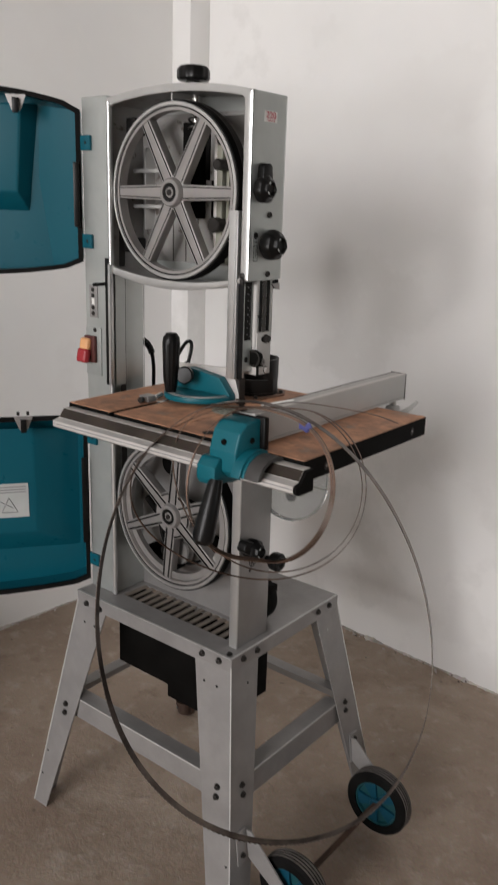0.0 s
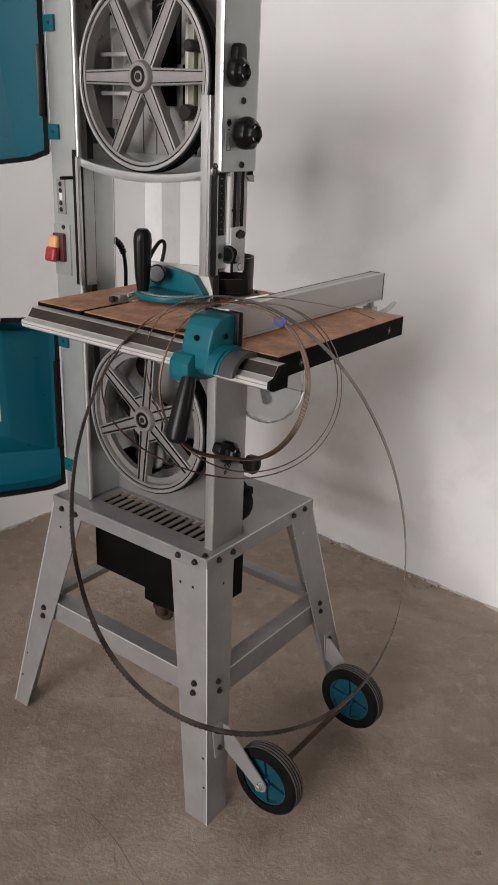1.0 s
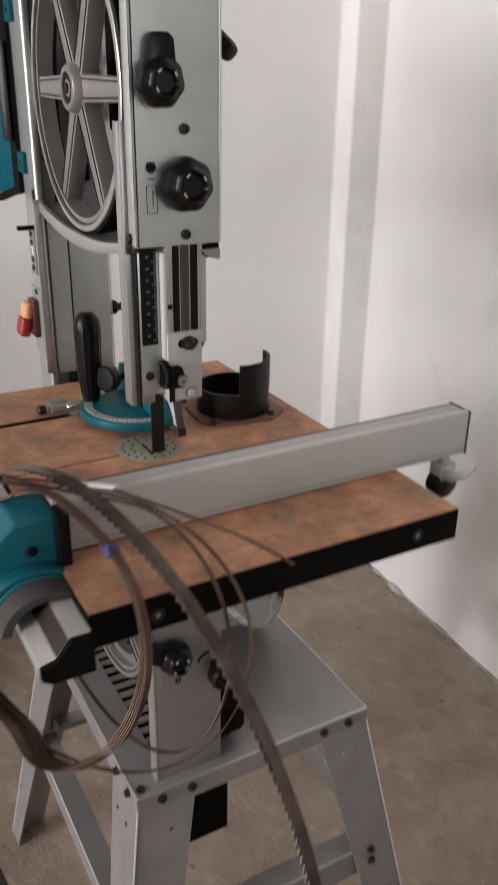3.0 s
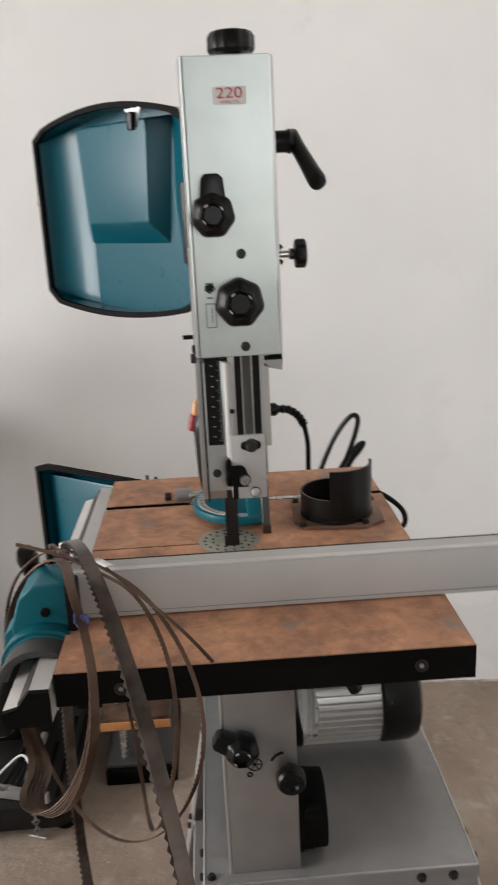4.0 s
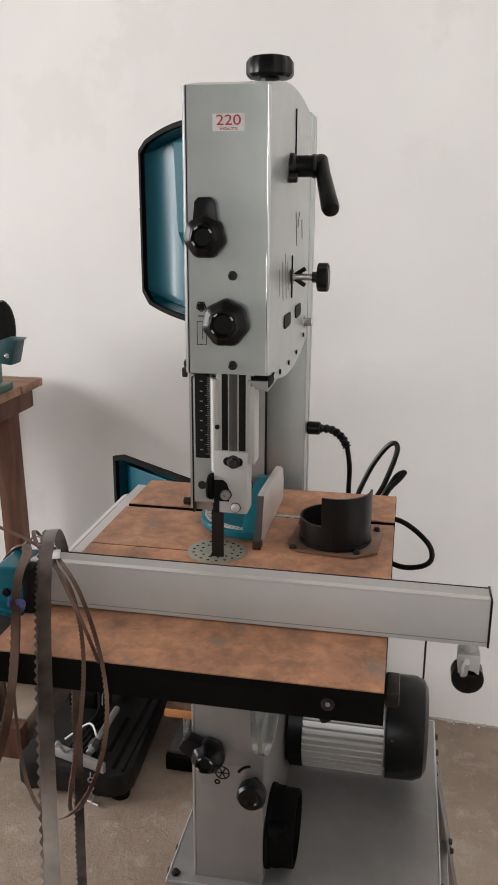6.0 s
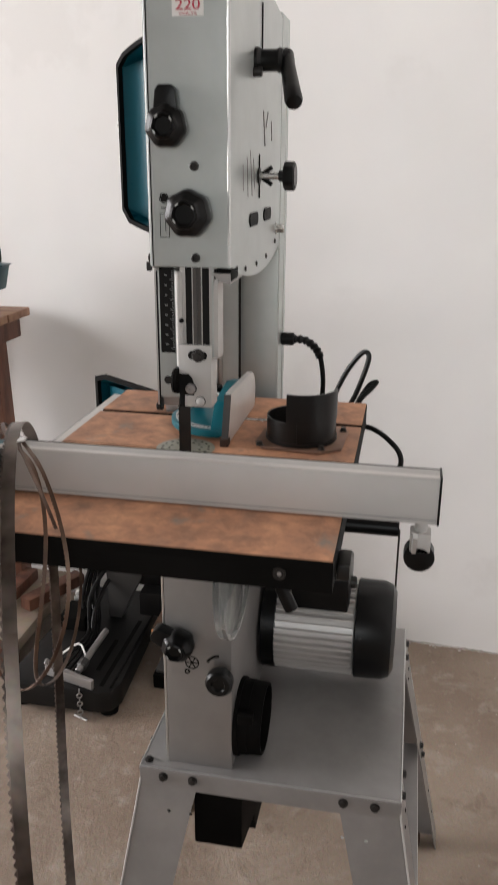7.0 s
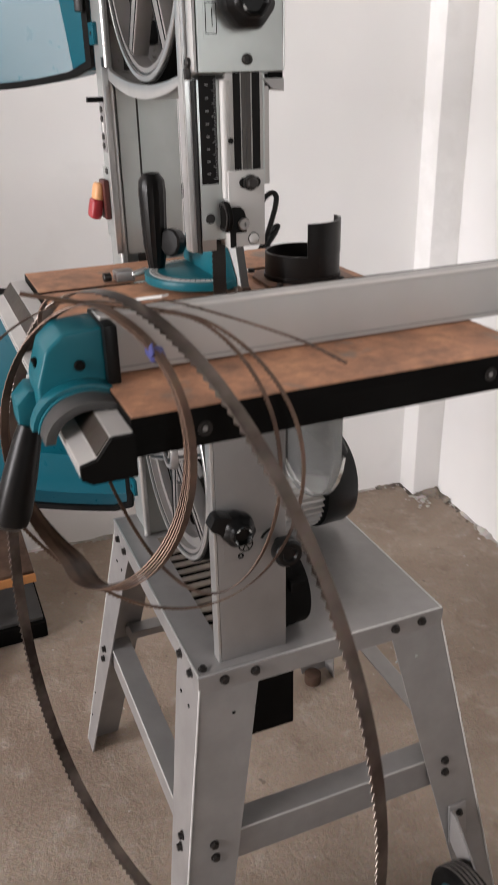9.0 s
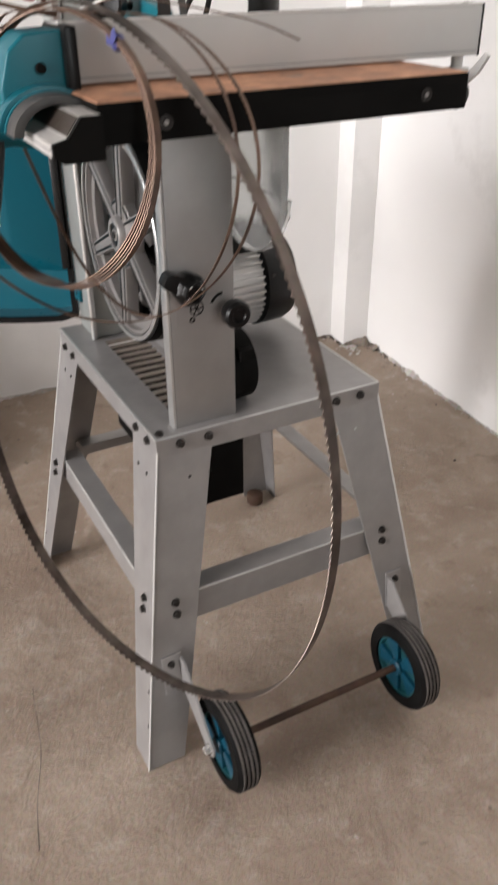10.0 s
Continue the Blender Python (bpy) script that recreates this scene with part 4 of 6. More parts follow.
part("bearing", lathe((0.001, 0.056, 1.106), (1, 0, 0), [(0, 0.0055), (0.002, 0.0055), (0.003, 0.004)], 24), ALU, blk)
part("bearing", rod((-0.030, 0.012, 1.128), (-0.0095, 0.012, 1.128), 0.0060, 20), BOLT, blk)
part("thrust_wheel", lathe((-0.002, 0.0230, 1.130), (0, 1, 0), [(0, 0.006), (0.0005, 0.0145), (0.0015, 0.0160), (0.005, 0.0160), (0.006, 0.0145), (0.0065, 0.006)], 32), DULL, blk, "dark thrust bearing behind the blade")
part("wheel_rim", ringed((-0.002, 0.0220, 1.130), (0, 1, 0), 0.0120, 0.0150, 0.0, 0.0010, 32), BOLT, blk)
part("bearing_seat", lathe((0.001, 0.044, 1.122), (1, 0, 0), [(0, 0.0074), (0.0008, 0.0074)], 24), INK, blk)
part("bearing_seat", lathe((0.001, 0.056, 1.106), (1, 0, 0), [(0, 0.0064), (0.0008, 0.0064)], 24), INK, blk)
part("gear_bracket", box(-0.045, -0.004, 0.070, D, 1.252, 1.270, 0.003), DULL, saw)
part("gear_bracket", prism([(0.070, 1.262), (0.093, 1.262), (0.093, 1.250), (0.080, 1.253)], "x", -0.075, -0.001), GREYSHADE, saw)

# knobs, screws and stickers of the broad side
def side_screw(y, z):
    s = part("screw", lathe((0, y, z), (1, 0, 0), [(0, 0.0054), (0.003, 0.0052), (0.004, 0.004), (0.004, 0.0028), (0.0022, 0.0022)], 20), BOLT, saw)
    return s


side_screw(0.0525, 1.381)
side_screw(0.0525, 1.2795)
part("screw", lathe((-0.010, -0.004, 1.2775), (0, -1, 0), [(0, 0.005), (0.003, 0.005), (0.004, 0.003)], 16), BOLT, saw)


def ticked_knob(y, z, r, wing, h, name, label, squat=1.0):
    k = part(name, lathe((0, y, z), (1, 0, 0), [(0, r * 0.8), (0.004, r * 0.95), (0.010, r), (h * 0.55, r), (h * 0.7, r * 0.93), (h * 0.82, r * 0.7), (h * 0.85, r * 0.66), (h, r * 0.6), (h + 0.001, r * 0.52), (h - 0.004, r * 0.40), (h - 0.004, r * 0.2)], 42, None, 7, 0.07), BLACK, saw, label)
    if wing:
        bm = prism([(y - r * 0.60, z + r * 0.2), (y + r * 0.65, z + r * 0.2), (y + r * 0.52, z + r * 1.55), (y + r * 0.30, z + r * 1.75), (y - r * 0.28, z + r * 1.75), (y - r * 0.45, z + r * 1.55)], "x", 0.003, h * 0.66)
        soften(bm, bm.edges[:], 0.002, 2)
        if name == "tension_knob":
            turned(bm, Matrix.Translation((0, y, z)) @ Matrix.Rotation(radians(62), 4, "X") @ Matrix.Translation((0, -y, -z)))
        part("wing", bm, BLACK, k)
    for a in (35, 125, 215):
        u, v = math.cos(radians(a)) * r * 0.48, math.sin(radians(a)) * r * 0.48
        bm = box(-0.0003, 0.0006, -0.0022, 0.0022, -0.0009, 0.0009)
        turned(bm, Matrix.Translation((h + 0.0012, y + u, z + v)) @ Matrix.Rotation(radians(a - 90), 4, "X"))
        part("tick_mark", bm, PAPER, k, "worn white tick")
    return k


ticked_knob(0.024, 1.423, 0.0240, True, 0.026, "lever_knob", "black winged blade-guide lock knob")
ticked_knob(0.048, 1.330, 0.0270, False, 0.034, "guide_knob", "black fluted height knob with worn white marks")
ticked_knob(0.022, 0.761, 0.0225, True, 0.034, "tension_knob", "black winged knob on the lower frame")
part("belt_knob", lathe((0, 0.083, 0.720), (1, 0, 0), [(0, 0.006), (0.014, 0.006), (0.016, 0.017), (0.020, 0.019), (0.033, 0.019), (0.037, 0.016), (0.037, 0.010), (0.034, 0.008)], 28), BLACK, saw, "round black belt knob")
st = part("voltage_sticker", box(0.0, 0.0006, 0.0305, 0.0655, 1.5325, 1.5500), WHITE, saw, "white sticker with red figures")
words("220", 0.0150, Matrix.Translation((0.0009, 0.048, 1.5432)) @ Euler((radians(90), 0, radians(90))).to_matrix().to_4x4() @ Matrix.Diagonal((1.25, 1, 1, 1)), INKRED, st, "figures")
words("VOLTS", 0.0036, Matrix.Translation((0.0009, 0.048, 1.5348)) @ Euler((radians(90), 0, radians(90))).to_matrix().to_4x4() @ Matrix.Diagonal((1.9, 1, 1, 1)), INKRED, st, "small_print")
s2 = part("guide_sticker", box(0.0, 0.0005, 0.0085, 0.0235, 1.299, 1.357), GREY, saw, "small clear sticker with black symbols")
part("symbol", ringed((0.0005, 0.016, 1.346), (1, 0, 0), 0.0050, 0.0066, 0, 0.0004, 5), INK, s2)
part("symbol", lathe((0.0005, 0.016, 1.346), (1, 0, 0), [(0, 0.0042), (0.0004, 0.0042)], 12), INK, s2)
part("symbol", box(0.0004, 0.0009, 0.0125, 0.0195, 1.3345, 1.3358), INK, s2)
part("symbol", frame_prism([(0.0105, 1.302), (0.022, 1.302), (0.022, 1.329), (0.0105, 1.329)], [(0.0112, 1.3027), (0.0213, 1.3027), (0.0213, 1.3283), (0.0112, 1.3283)], "x", 0.0004, 0.0008), INK, s2)
part("symbol", box(0.0004, 0.0008, 0.017, 0.0178, 1.308, 1.324), INK, s2)
s3 = part("drive_sticker", box(0.0, 0.0005, 0.008, 0.070, 0.706, 0.741), GREYSHADE, saw, "faint sticker with a wheel drawing")
part("symbol", ringed((0.0005, 0.038, 0.727), (1, 0, 0), 0.0085, 0.0102, 0, 0.0004, 28), INK, s3)
for k in range(3):
    bm = box(0.0, 0.0004, -0.0095, 0.0095, -0.0008, 0.0008)
    part("symbol", turned(bm, Matrix.Translation((0.0005, 0.038, 0.727)) @ Matrix.Rotation(radians(60 * k), 4, "X")), INK, s3)
part("symbol", ringed((0.0005, 0.031, 0.712), (1, 0, 0), 0.0018, 0.0042, 0, 0.0004, 18), INK, s3)
arc = [radians(95 + 60 * k / 8) for k in range(9)]
part("symbol", prism([(0.078 + r * math.cos(a), 0.722 + r * math.sin(a)) for r, run in ((0.022, arc), (0.018, arc[::-1])) for a in run], "x", 0.0004, 0.0008), INK, s3)

# top knob, crank and lock on the back
tk = part("tension_handwheel", lathe((-0.190, 0.060, 1.598), (0, 0, 1), [(0, 0.012), (0.012, 0.013), (0.013, 0.027), (0.017, 0.0302), (0.031, 0.0302), (0.037, 0.026), (0.039, 0.018), (0.037, 0.010)], 48, None, 12, 0.06), BLACK, saw, "black fluted tension handwheel on top")
part("sleeve", rod((-0.190, 0.060, 1.588), (-0.190, 0.060, 1.612), 0.011, 20), ALU, tk)
cr_ = part("quick_release", lathe((-0.150, D, 1.504), (0, 1, 0), [(0, 0.016), (0.004, 0.016), (0.008, 0.013), (0.026, 0.013), (0.030, 0.015), (0.034, 0.013)], 24), BLACK, saw, "black cranked quick-release lever")
part("elbow", hose([(-0.150, 0.112, 1.504), (-0.158, 0.124, 1.508), (-0.163, 0.131, 1.509)], 0.0095, 14, 6), BLACK, cr_)
hx = Vector((0.089, 0.026, -0.068))
part("handle", lathe((-0.170, 0.128, 1.513), hx.normalized(), [(0, 0.006), (0.003, 0.0100), (0.03, 0.0092), (0.080, 0.0104), (0.098, 0.0110), (0.103, 0.0095), (0.105, 0.004)], 24), BLACK, cr_)
part("pivot_pin", rod((-0.135, D - 0.001, 1.490), (-0.135, 0.105, 1.490), 0.006, 14), BOLT, cr_)
lk = part("tracking_knob", lathe((-0.170, 0.122, 1.368), (0, 1, 0), [(0, 0.007), (0.006, 0.007), (0.007, 0.017), (0.009, 0.0185), (0.020, 0.0185), (0.022, 0.016), (0.022, 0.008)], 36, None, 6, 0.10), BLACK, saw, "black tracking knob with a wing nut")
part("screw", rod((-0.170, D, 1.368), (-0.170, 0.124, 1.368), 0.0045, 12), STEEL, lk)
for s in (-1, 1):
    part("wing", rod((-0.170, 0.099, 1.368 + s * 0.002), (-0.170, 0.113, 1.368 + s * 0.011), 0.0030, 10), BLACK, lk)
part("washer", ringed((-0.170, D, 1.368), (0, 1, 0), 0.004, 0.010, 0.001, 0.003, 24), BOLT, lk)
part("back_slot", box(-0.192, -0.189, D, D + 0.0015, 1.515, 1.575), INK, saw)
part("back_slot", box(-0.178, -0.175, D, D + 0.0015, 1.340, 1.395), INK, saw)
for x, z in ((-0.139, 1.315), (-0.240, 1.316)):
    hole = [(x + side * 0.020 + 0.0085 * math.cos(a), z + 0.0085 * math.sin(a)) for side, a0 in ((1, -90), (-1, 90)) for a in [radians(a0 + 22.5 * k) for k in range(9)]]
    part("back_hole", prism(hole, "y", D + 0.0002, D + 0.0016), INK, saw, "long rounded hole in the back plate")
for x0, z0, x1, z1, w, m in ((-0.206, 1.449, -0.219, 1.406, 0.0028, WARMGREY), (-0.241, 1.449, -0.225, 1.429, 0.0028, WARMGREY), (-0.267, 1.439, -0.274, 1.413, 0.0022, WARMGREY), (-0.071, 1.383, -0.073, 1.352, 0.002, ALLOY), (-0.096, 1.391, -0.103, 1.344, 0.002, ALLOY), (-0.117, 1.399, -0.130, 1.344, 0.002, ALLOY), (-0.138, 1.389, -0.146, 1.353, 0.002, ALLOY)):
    part("rub_mark", prism([(x0 - w, z0), (x0 + w, z0), (x1 + w, z1), (x1 - w, z1)], "y", D + 0.0001, D + 0.0005), m, saw, "dark rub mark on the enamel")
# highlight of the rounded corner, drawn as a thin bright rod
part("corner_fold", rod((-0.0018, D - 0.0018, 1.272), (-0.0018, D - 0.0018, 1.578), 0.0024, 12), EDGE, saw, "bright rod along the corner fold")
for x, z in ((-0.085, 1.258), (-0.160, 1.256), (-0.235, 1.258), (-0.310, 1.272)):
    part("back_screw", rod((x, D, z), (x, D + 0.002, z), 0.0035, 14), BOLT, saw)
part("back_bolt", bolt((-0.320, D, 1.290), (0, 1, 0), 0.007, 0.012), STEEL, saw)
for x in (-0.3575, -0.405):
    part("column_seam", box(x, x + 0.0015, D, D + 0.0012, 0.99, 1.585), EDGE, saw)

# switch and plate on the column front
sp = part("switch_plate", box(-0.429, -0.383, -0.0035, 0.0, 1.045, 1.145, 0.001), GREY, saw)
part("switch_body", box(-0.426, -0.394, -0.012, -0.0036, 1.072, 1.128, 0.003), SWITCHBASE, sp, "dark red switch housing")
cv = box(-0.431, -0.402, -0.028, -0.011, 1.074, 1.104, 0.0075, 4)
turned(cv, Matrix.Translation((-0.417, -0.03, 1.10)) @ Matrix.Rotation(radians(-12), 4, "X") @ Matrix.Translation((0.417, 0.03, -1.10)))
part("switch_cover", cv, RED, sp, "red and yellow emergency-stop cover")
cy = box(-0.429, -0.403, -0.026, -0.011, 1.0995, 1.126, 0.0072, 4)
turned(cy, Matrix.Translation((-0.417, -0.03, 1.10)) @ Matrix.Rotation(radians(-12), 4, "X") @ Matrix.Translation((0.417, 0.03, -1.10)))
part("switch_cover", cy, YELLOW, sp)
pl = part("catch_plate", box(-0.417, -0.393, -0.0025, 0.0, 1.165, 1.232, 0.0008), STAND, saw)
for z in (1.222, 1.210, 1.186, 1.174):
    part("screw", rod((-0.405, -0.0025, z), (-0.405, -0.005, z), 0.0045, 12), BOLT, pl)
part("slot", box(-0.409, -0.401, -0.003, -0.0024, 1.192, 1.205), WHITE, pl)
part("screw", rod((-0.400, 0.0, 1.140), (-0.400, -0.006, 1.140), 0.0045, 12), BOLT, saw)
part("stop_pin", rod((-0.372, 0.0, 1.236), (-0.372, -0.030, 1.236), 0.0035, 10), BLACK, saw)


# the two hinged covers
def sloped(bm, z0, z1, taper, dep=0.050):
    """Pull the top of a moulded cover down towards its panel."""
    for v in bm.verts:
        v.co.z -= taper * max(0.0, (v.co.z - z0) / (z1 - z0)) * min(1.0, max(0.0, -v.co.y / dep))
    return bm


def cover(z0, z1, bow_top, bow_bot, degrees, name, label, taper=0.0):
    """A dished plastic cover on the column's outer edge, swung open by that many degrees. Built flat: u from the hinge, w outwards."""
    W, dep, th = 0.425, 0.050, 0.004
    M = Matrix.Translation((-0.434, -0.006, 0)) @ Matrix.Rotation(radians(-degrees), 4, "Z")

    def outline(e):
        us = [e + (W - 2 * e) * i / 14 for i in range(15)]
        lo = [(u, z0 + e - bow_bot * 4 * (u / W) * (1 - u / W)) for u in us]
        hi = [(u, z1 - e + bow_top * 4 * (u / W) * (1 - u / W)) for u in us]
        c = 0.018
        lo[0], hi[0] = (lo[0][0], lo[0][1] + c * 0.4), (hi[0][0], hi[0][1] - c * 0.4)
        lo[-1], hi[-1] = (lo[-1][0], lo[-1][1] + c), (hi[-1][0], hi[-1][1] - c * 0.5)
        return lo + hi[::-1]

    side = frame_prism(outline(0.0), outline(th), "y", -dep, 0.0)
    door = part(name, turned(sloped(side, z0, z1, taper), M), TEAL, saw, label)
    panel = prism(outline(0.002), "y", -dep - th, -dep + 0.0005)
    part("panel", turned(sloped(panel, z0, z1, taper), M), TEAL, door)
    gk = frame_prism(outline(-0.003), outline(0.006), "y", -0.006, 0.003)
    part("gasket", turned(gk, M), RUBBER, door, "black rubber edging")
    return door, M


ud, MU = cover(1.272, 1.572, 0.032, 0.022, 137, "upper_cover", "teal plastic upper wheel cover swung open")


def dish(door, M, u0, u1, z0, z1, slope, w_in, w_out, mat, taper=0.0):
    """A moulded step in a cover: a raised tray with sloping sides."""
    bm = bmesh.new()
    o = [(u0, z0), (u1, z0), (u1, z1), (u0, z1)]
    i = [(u0 + slope[0], z0 + slope[1]), (u1 - slope[2], z0 + slope[1]), (u1 - slope[2], z1 - slope[3]), (u0 + slope[0], z1 - slope[3])]
    A = [bm.verts.new((u, w_out, z)) for u, z in o]
    B = [bm.verts.new((u, w_in, z)) for u, z in i]
    for k in range(4):
        j = (k + 1) % 4
        bm.faces.new((A[k], A[j], B[j], B[k]))
    bm.faces.new(B)
    bm.faces.new(A[::-1])
    bmesh.ops.recalc_face_normals(bm, faces=bm.faces)
    soften(bm, bm.edges[:], 0.005, 2)
    sloped(bm, 0.566, 0.946, taper)
    return part("moulded_step", turned(bm, M), mat, door)


# the upper cover's moulding: a tray with a long fall towards the free edge, and a creased facet along the hinge
foot = [(0.108, 1.372), (0.338, 1.372), (0.338, 1.578), (0.084, 1.580)]
brow = [(0.126, 1.410), (0.298, 1.410), (0.312, 1.576), (0.114, 1.576)]
mt = bmesh.new()
A = [mt.verts.new((u, -0.050, z)) for u, z in foot]
B = [mt.verts.new((u, -0.016, z)) for u, z in brow]
for k in range(4):
    mt.faces.new((A[k], A[(k + 1) % 4], B[(k + 1) % 4], B[k]))
mt.faces.new(B)
mt.faces.new(A[::-1])
bmesh.ops.recalc_face_normals(mt, faces=mt.faces)
soften(mt, mt.edges[:], 0.004, 3)
part("moulded_step", turned(mt, MU), TEAL, ud)
mf = bmesh.new()
A = [mf.verts.new((u, -0.0485, z)) for u, z in ((0.064, 1.266), (0.088, 1.440), (0.084, 1.578))]
B = [mf.verts.new((0.006, -0.012, z)) for z in (1.272, 1.440, 1.566)]
C = [mf.verts.new((0.006, -0.0500, z)) for z in (1.272, 1.440, 1.566)]
for k in range(2):
    mf.faces.new((A[k], A[k + 1], B[k + 1], B[k]))
    mf.faces.new((B[k], B[k + 1], C[k + 1], C[k]))
    mf.faces.new((C[k], C[k + 1], A[k + 1], A[k]))
for k in (0, 2):
    mf.faces.new((A[k], B[k], C[k]))
bmesh.ops.recalc_face_normals(mf, faces=mf.faces)
part("moulded_facet", turned(mf, MU), TEAL, ud)
# the free edge rises in a hollow curve
me_ = bmesh.new()
rise = [(0.330, -0.0488, 1.262, 1.586), (0.362, -0.0440, 1.266, 1.581), (0.388, -0.0350, 1.272, 1.574), (0.407, -0.0220, 1.281, 1.565), (0.4185, -0.0070, 1.289, 1.558)]
low = [me_.verts.new((u, w, a)) for u, w, a, b in rise] + [me_.verts.new((0.4185, -0.050, 1.289))]
top = [me_.verts.new((u, w, b)) for u, w, a, b in rise] + [me_.verts.new((0.4185, -0.050, 1.558))]
for k in range(6):
    j = (k + 1) % 6
    me_.faces.new((low[k], low[j], top[j], top[k]))
me_.faces.new(low[::-1])
me_.faces.new(top)
bmesh.ops.recalc_face_normals(me_, faces=me_.faces)
part("moulded_edge", turned(me_, MU), TEAL, ud)
ld, ML = cover(0.566, 0.950, 0.000, 0.014, 125.5, "lower_cover", "teal plastic lower wheel cover swung open", 0.030)
dish(ld, ML, 0.012, 0.415, 0.640, 0.940, (0.10, 0.05, 0.004, 0.004), -0.020, -0.050, TEAL, 0.030)


def latch(door, M, u, z, up):
    bm = prism([(u - 0.020, z), (u + 0.020, z), (u + 0.008, z - up * 0.030), (u - 0.008, z - up * 0.030)], "y", 0.0045, 0.006)
    la = part("latch", turned(bm, M), ALLOY, door, "bright toggle latch")
    part("toggle", turned(box(u - 0.006, u + 0.006, 0.006, 0.016, z - up * 0.034, z - up * 0.006, 0.002), M), BLACK, la)
    for s in (-1, 1):
        part("ear", turned(rod((u + s * 0.010, -0.004, z), (u + s * 0.010, -0.004, z + up * 0.008), 0.003, 10), M), BOLT, la)


latch(ud, MU, 0.118, 1.590, 1)
latch(ld, ML, 0.130, 0.956, 1)
part("catch", turned(box(W_ := 0.4245, 0.438, -0.004, 0.002, 1.448, 1.455, 0.001), MU), STEEL, ud)
sl = part("paper_label", turned(box(0.126, 0.206, -0.0195, -0.0188, 0.722, 0.800), ML), PAPER, ld, "grey paper instruction label")
for k in range(3):
    part("print", turned(box(0.131, 0.200 - 0.011 * (k % 2), -0.0189, -0.0184, 0.779 + 0.006 * k, 0.7815 + 0.006 * k), ML), GREYPLASTIC, sl)
for p, q in (((0.150, 0.734), (0.168, 0.768)), ((0.168, 0.768), (0.184, 0.734)), ((0.150, 0.734), (0.184, 0.734)), ((0.160, 0.744), (0.190, 0.762))):
    part("drawing", turned(rod((p[0], -0.0187, p[1]), (q[0], -0.0187, q[1]), 0.0009, 6), ML), GREYPLASTIC, sl)
for z in (1.506, 1.318, 0.905, 0.620):
    h = part("hinge", box(-0.440, -0.402, -0.006, 0.0, z - 0.014, z + 0.014, 0.0015), TEAL, saw, "teal hinge leaf")
    part("pin", rod((-0.437, -0.006, z - 0.016), (-0.437, -0.006, z + 0.016), 0.005, 12), TEAL, h)
    part("screw", rod((-0.415, -0.0055, z), (-0.415, -0.0075, z), 0.003, 10), BOLT, h)
for z0, z1 in ((1.345, 1.47), (0.66, 0.86)):
    part("hinge_cover", turned(box(0.0, 0.012, 0.004, 0.010, z0, z1, 0.002), MU if z0 > 1 else ML), BLACK, ud if z0 > 1 else ld)

# ---- table ----
TX0, TX1, TY0, TY1, TZ = -0.309, 0.239, -0.150, 0.246, 1.026
table = part("table", box(TX0, TX1, TY0, TY1, 0.991, TZ - 0.0105), DULL, saw, "cast-iron table with black sides and a rust-brown top")
for a, b in ((TX0, -0.196), (-0.184, TX1)):
    part("table_slab", box(a, b, TY0, TY1, TZ - 0.0106, TZ - 0.0012), DULL, table)
for a, b, c, d in ((TX0, -0.1965, TY0, TY1), (-0.1835, -0.0430, TY0, TY1), (-0.0400, TX1, TY0, TY1), (-0.0430, -0.0400, 0.05, TY1)):
    part("table_face", box(a + (0.0008 if a == TX0 else 0), b - (0.0008 if b == TX1 else 0), c + 0.0008, d - 0.0008, TZ - 0.0013, TZ), RUST, table, "rusted machined table surface")
part("blade_slit", box(-0.0432, -0.0398, TY0 + 0.001, 0.049, TZ - 0.0013, TZ - 0.0008), INK, table)
ir = part("table_insert", lathe((-0.047, 0.022, TZ), (0, 0, 1), [(-0.0005, 0.039), (0.0003, 0.039), (0.0006, 0.0385)], 48), INSERT, table, "pale green perforated insert plate")
for rr, cnt in ((0.031, 18), (0.021, 12)):
    for k in range(cnt):
        a = 2 * math.pi * (k + 0.5) / cnt
        if abs(math.sin(a)) * rr > 0.004:
            part("hole", lathe((-0.047 + rr * math.cos(a), 0.022 + rr * math.sin(a), TZ + 0.0005), (0, 0, 1), [(0, 0.0019), (0.0003, 0.0019)], 8), INK, ir)
part("slit", box(-0.030 - 0.030, -0.030 + 0.004, 0.0165, 0.0195, TZ + 0.0005, TZ + 0.0009), INK, ir)
for y, z in ((0.194, 1.0075), (-0.089, 1.0055)):
    hs = part("side_hole", lathe((TX1, y, z), (1, 0, 0), [(0, 0.0066), (0.0008, 0.0066), (0.0008, 0.0050), (0.0002, 0.0045)], 20), BOLT, table)
    part("grub_screw", lathe((TX1, y, z), (1, 0, 0), [(0.0003, 0.0024), (0.0010, 0.0022)], 12), ALLOY, hs)
part("pin", lathe((0.03, TY0 + 0.02, TZ), (0, 0, 1), [(0, 0.012), (0.0006, 0.012)], 20), INK, table)
part("pin", lathe((0.028, -0.075, TZ), (0, 0, 1), [(0, 0.013), (0.0006, 0.013)], 20), INK, table)
# ribs and trunnion below
part("rib", box(-0.20, 0.06, 0.03, 0.09, 0.9855, 0.9912), DULL, table)
tr = [(-0.015, 0.985)] + [(0.028 + 0.092 * math.cos(a), 0.900 + 0.095 * math.sin(a)) for a in [math.pi + math.pi * k / 14 for k in range(15)]] + [(0.120, 0.985)]
tn = part("trunnion", prism([(max(-0.02, u), w) for u, w in tr], "y", 0.0975, 0.1055, 0.0015), CLEAR, saw, "clear grey plastic guard under the table")
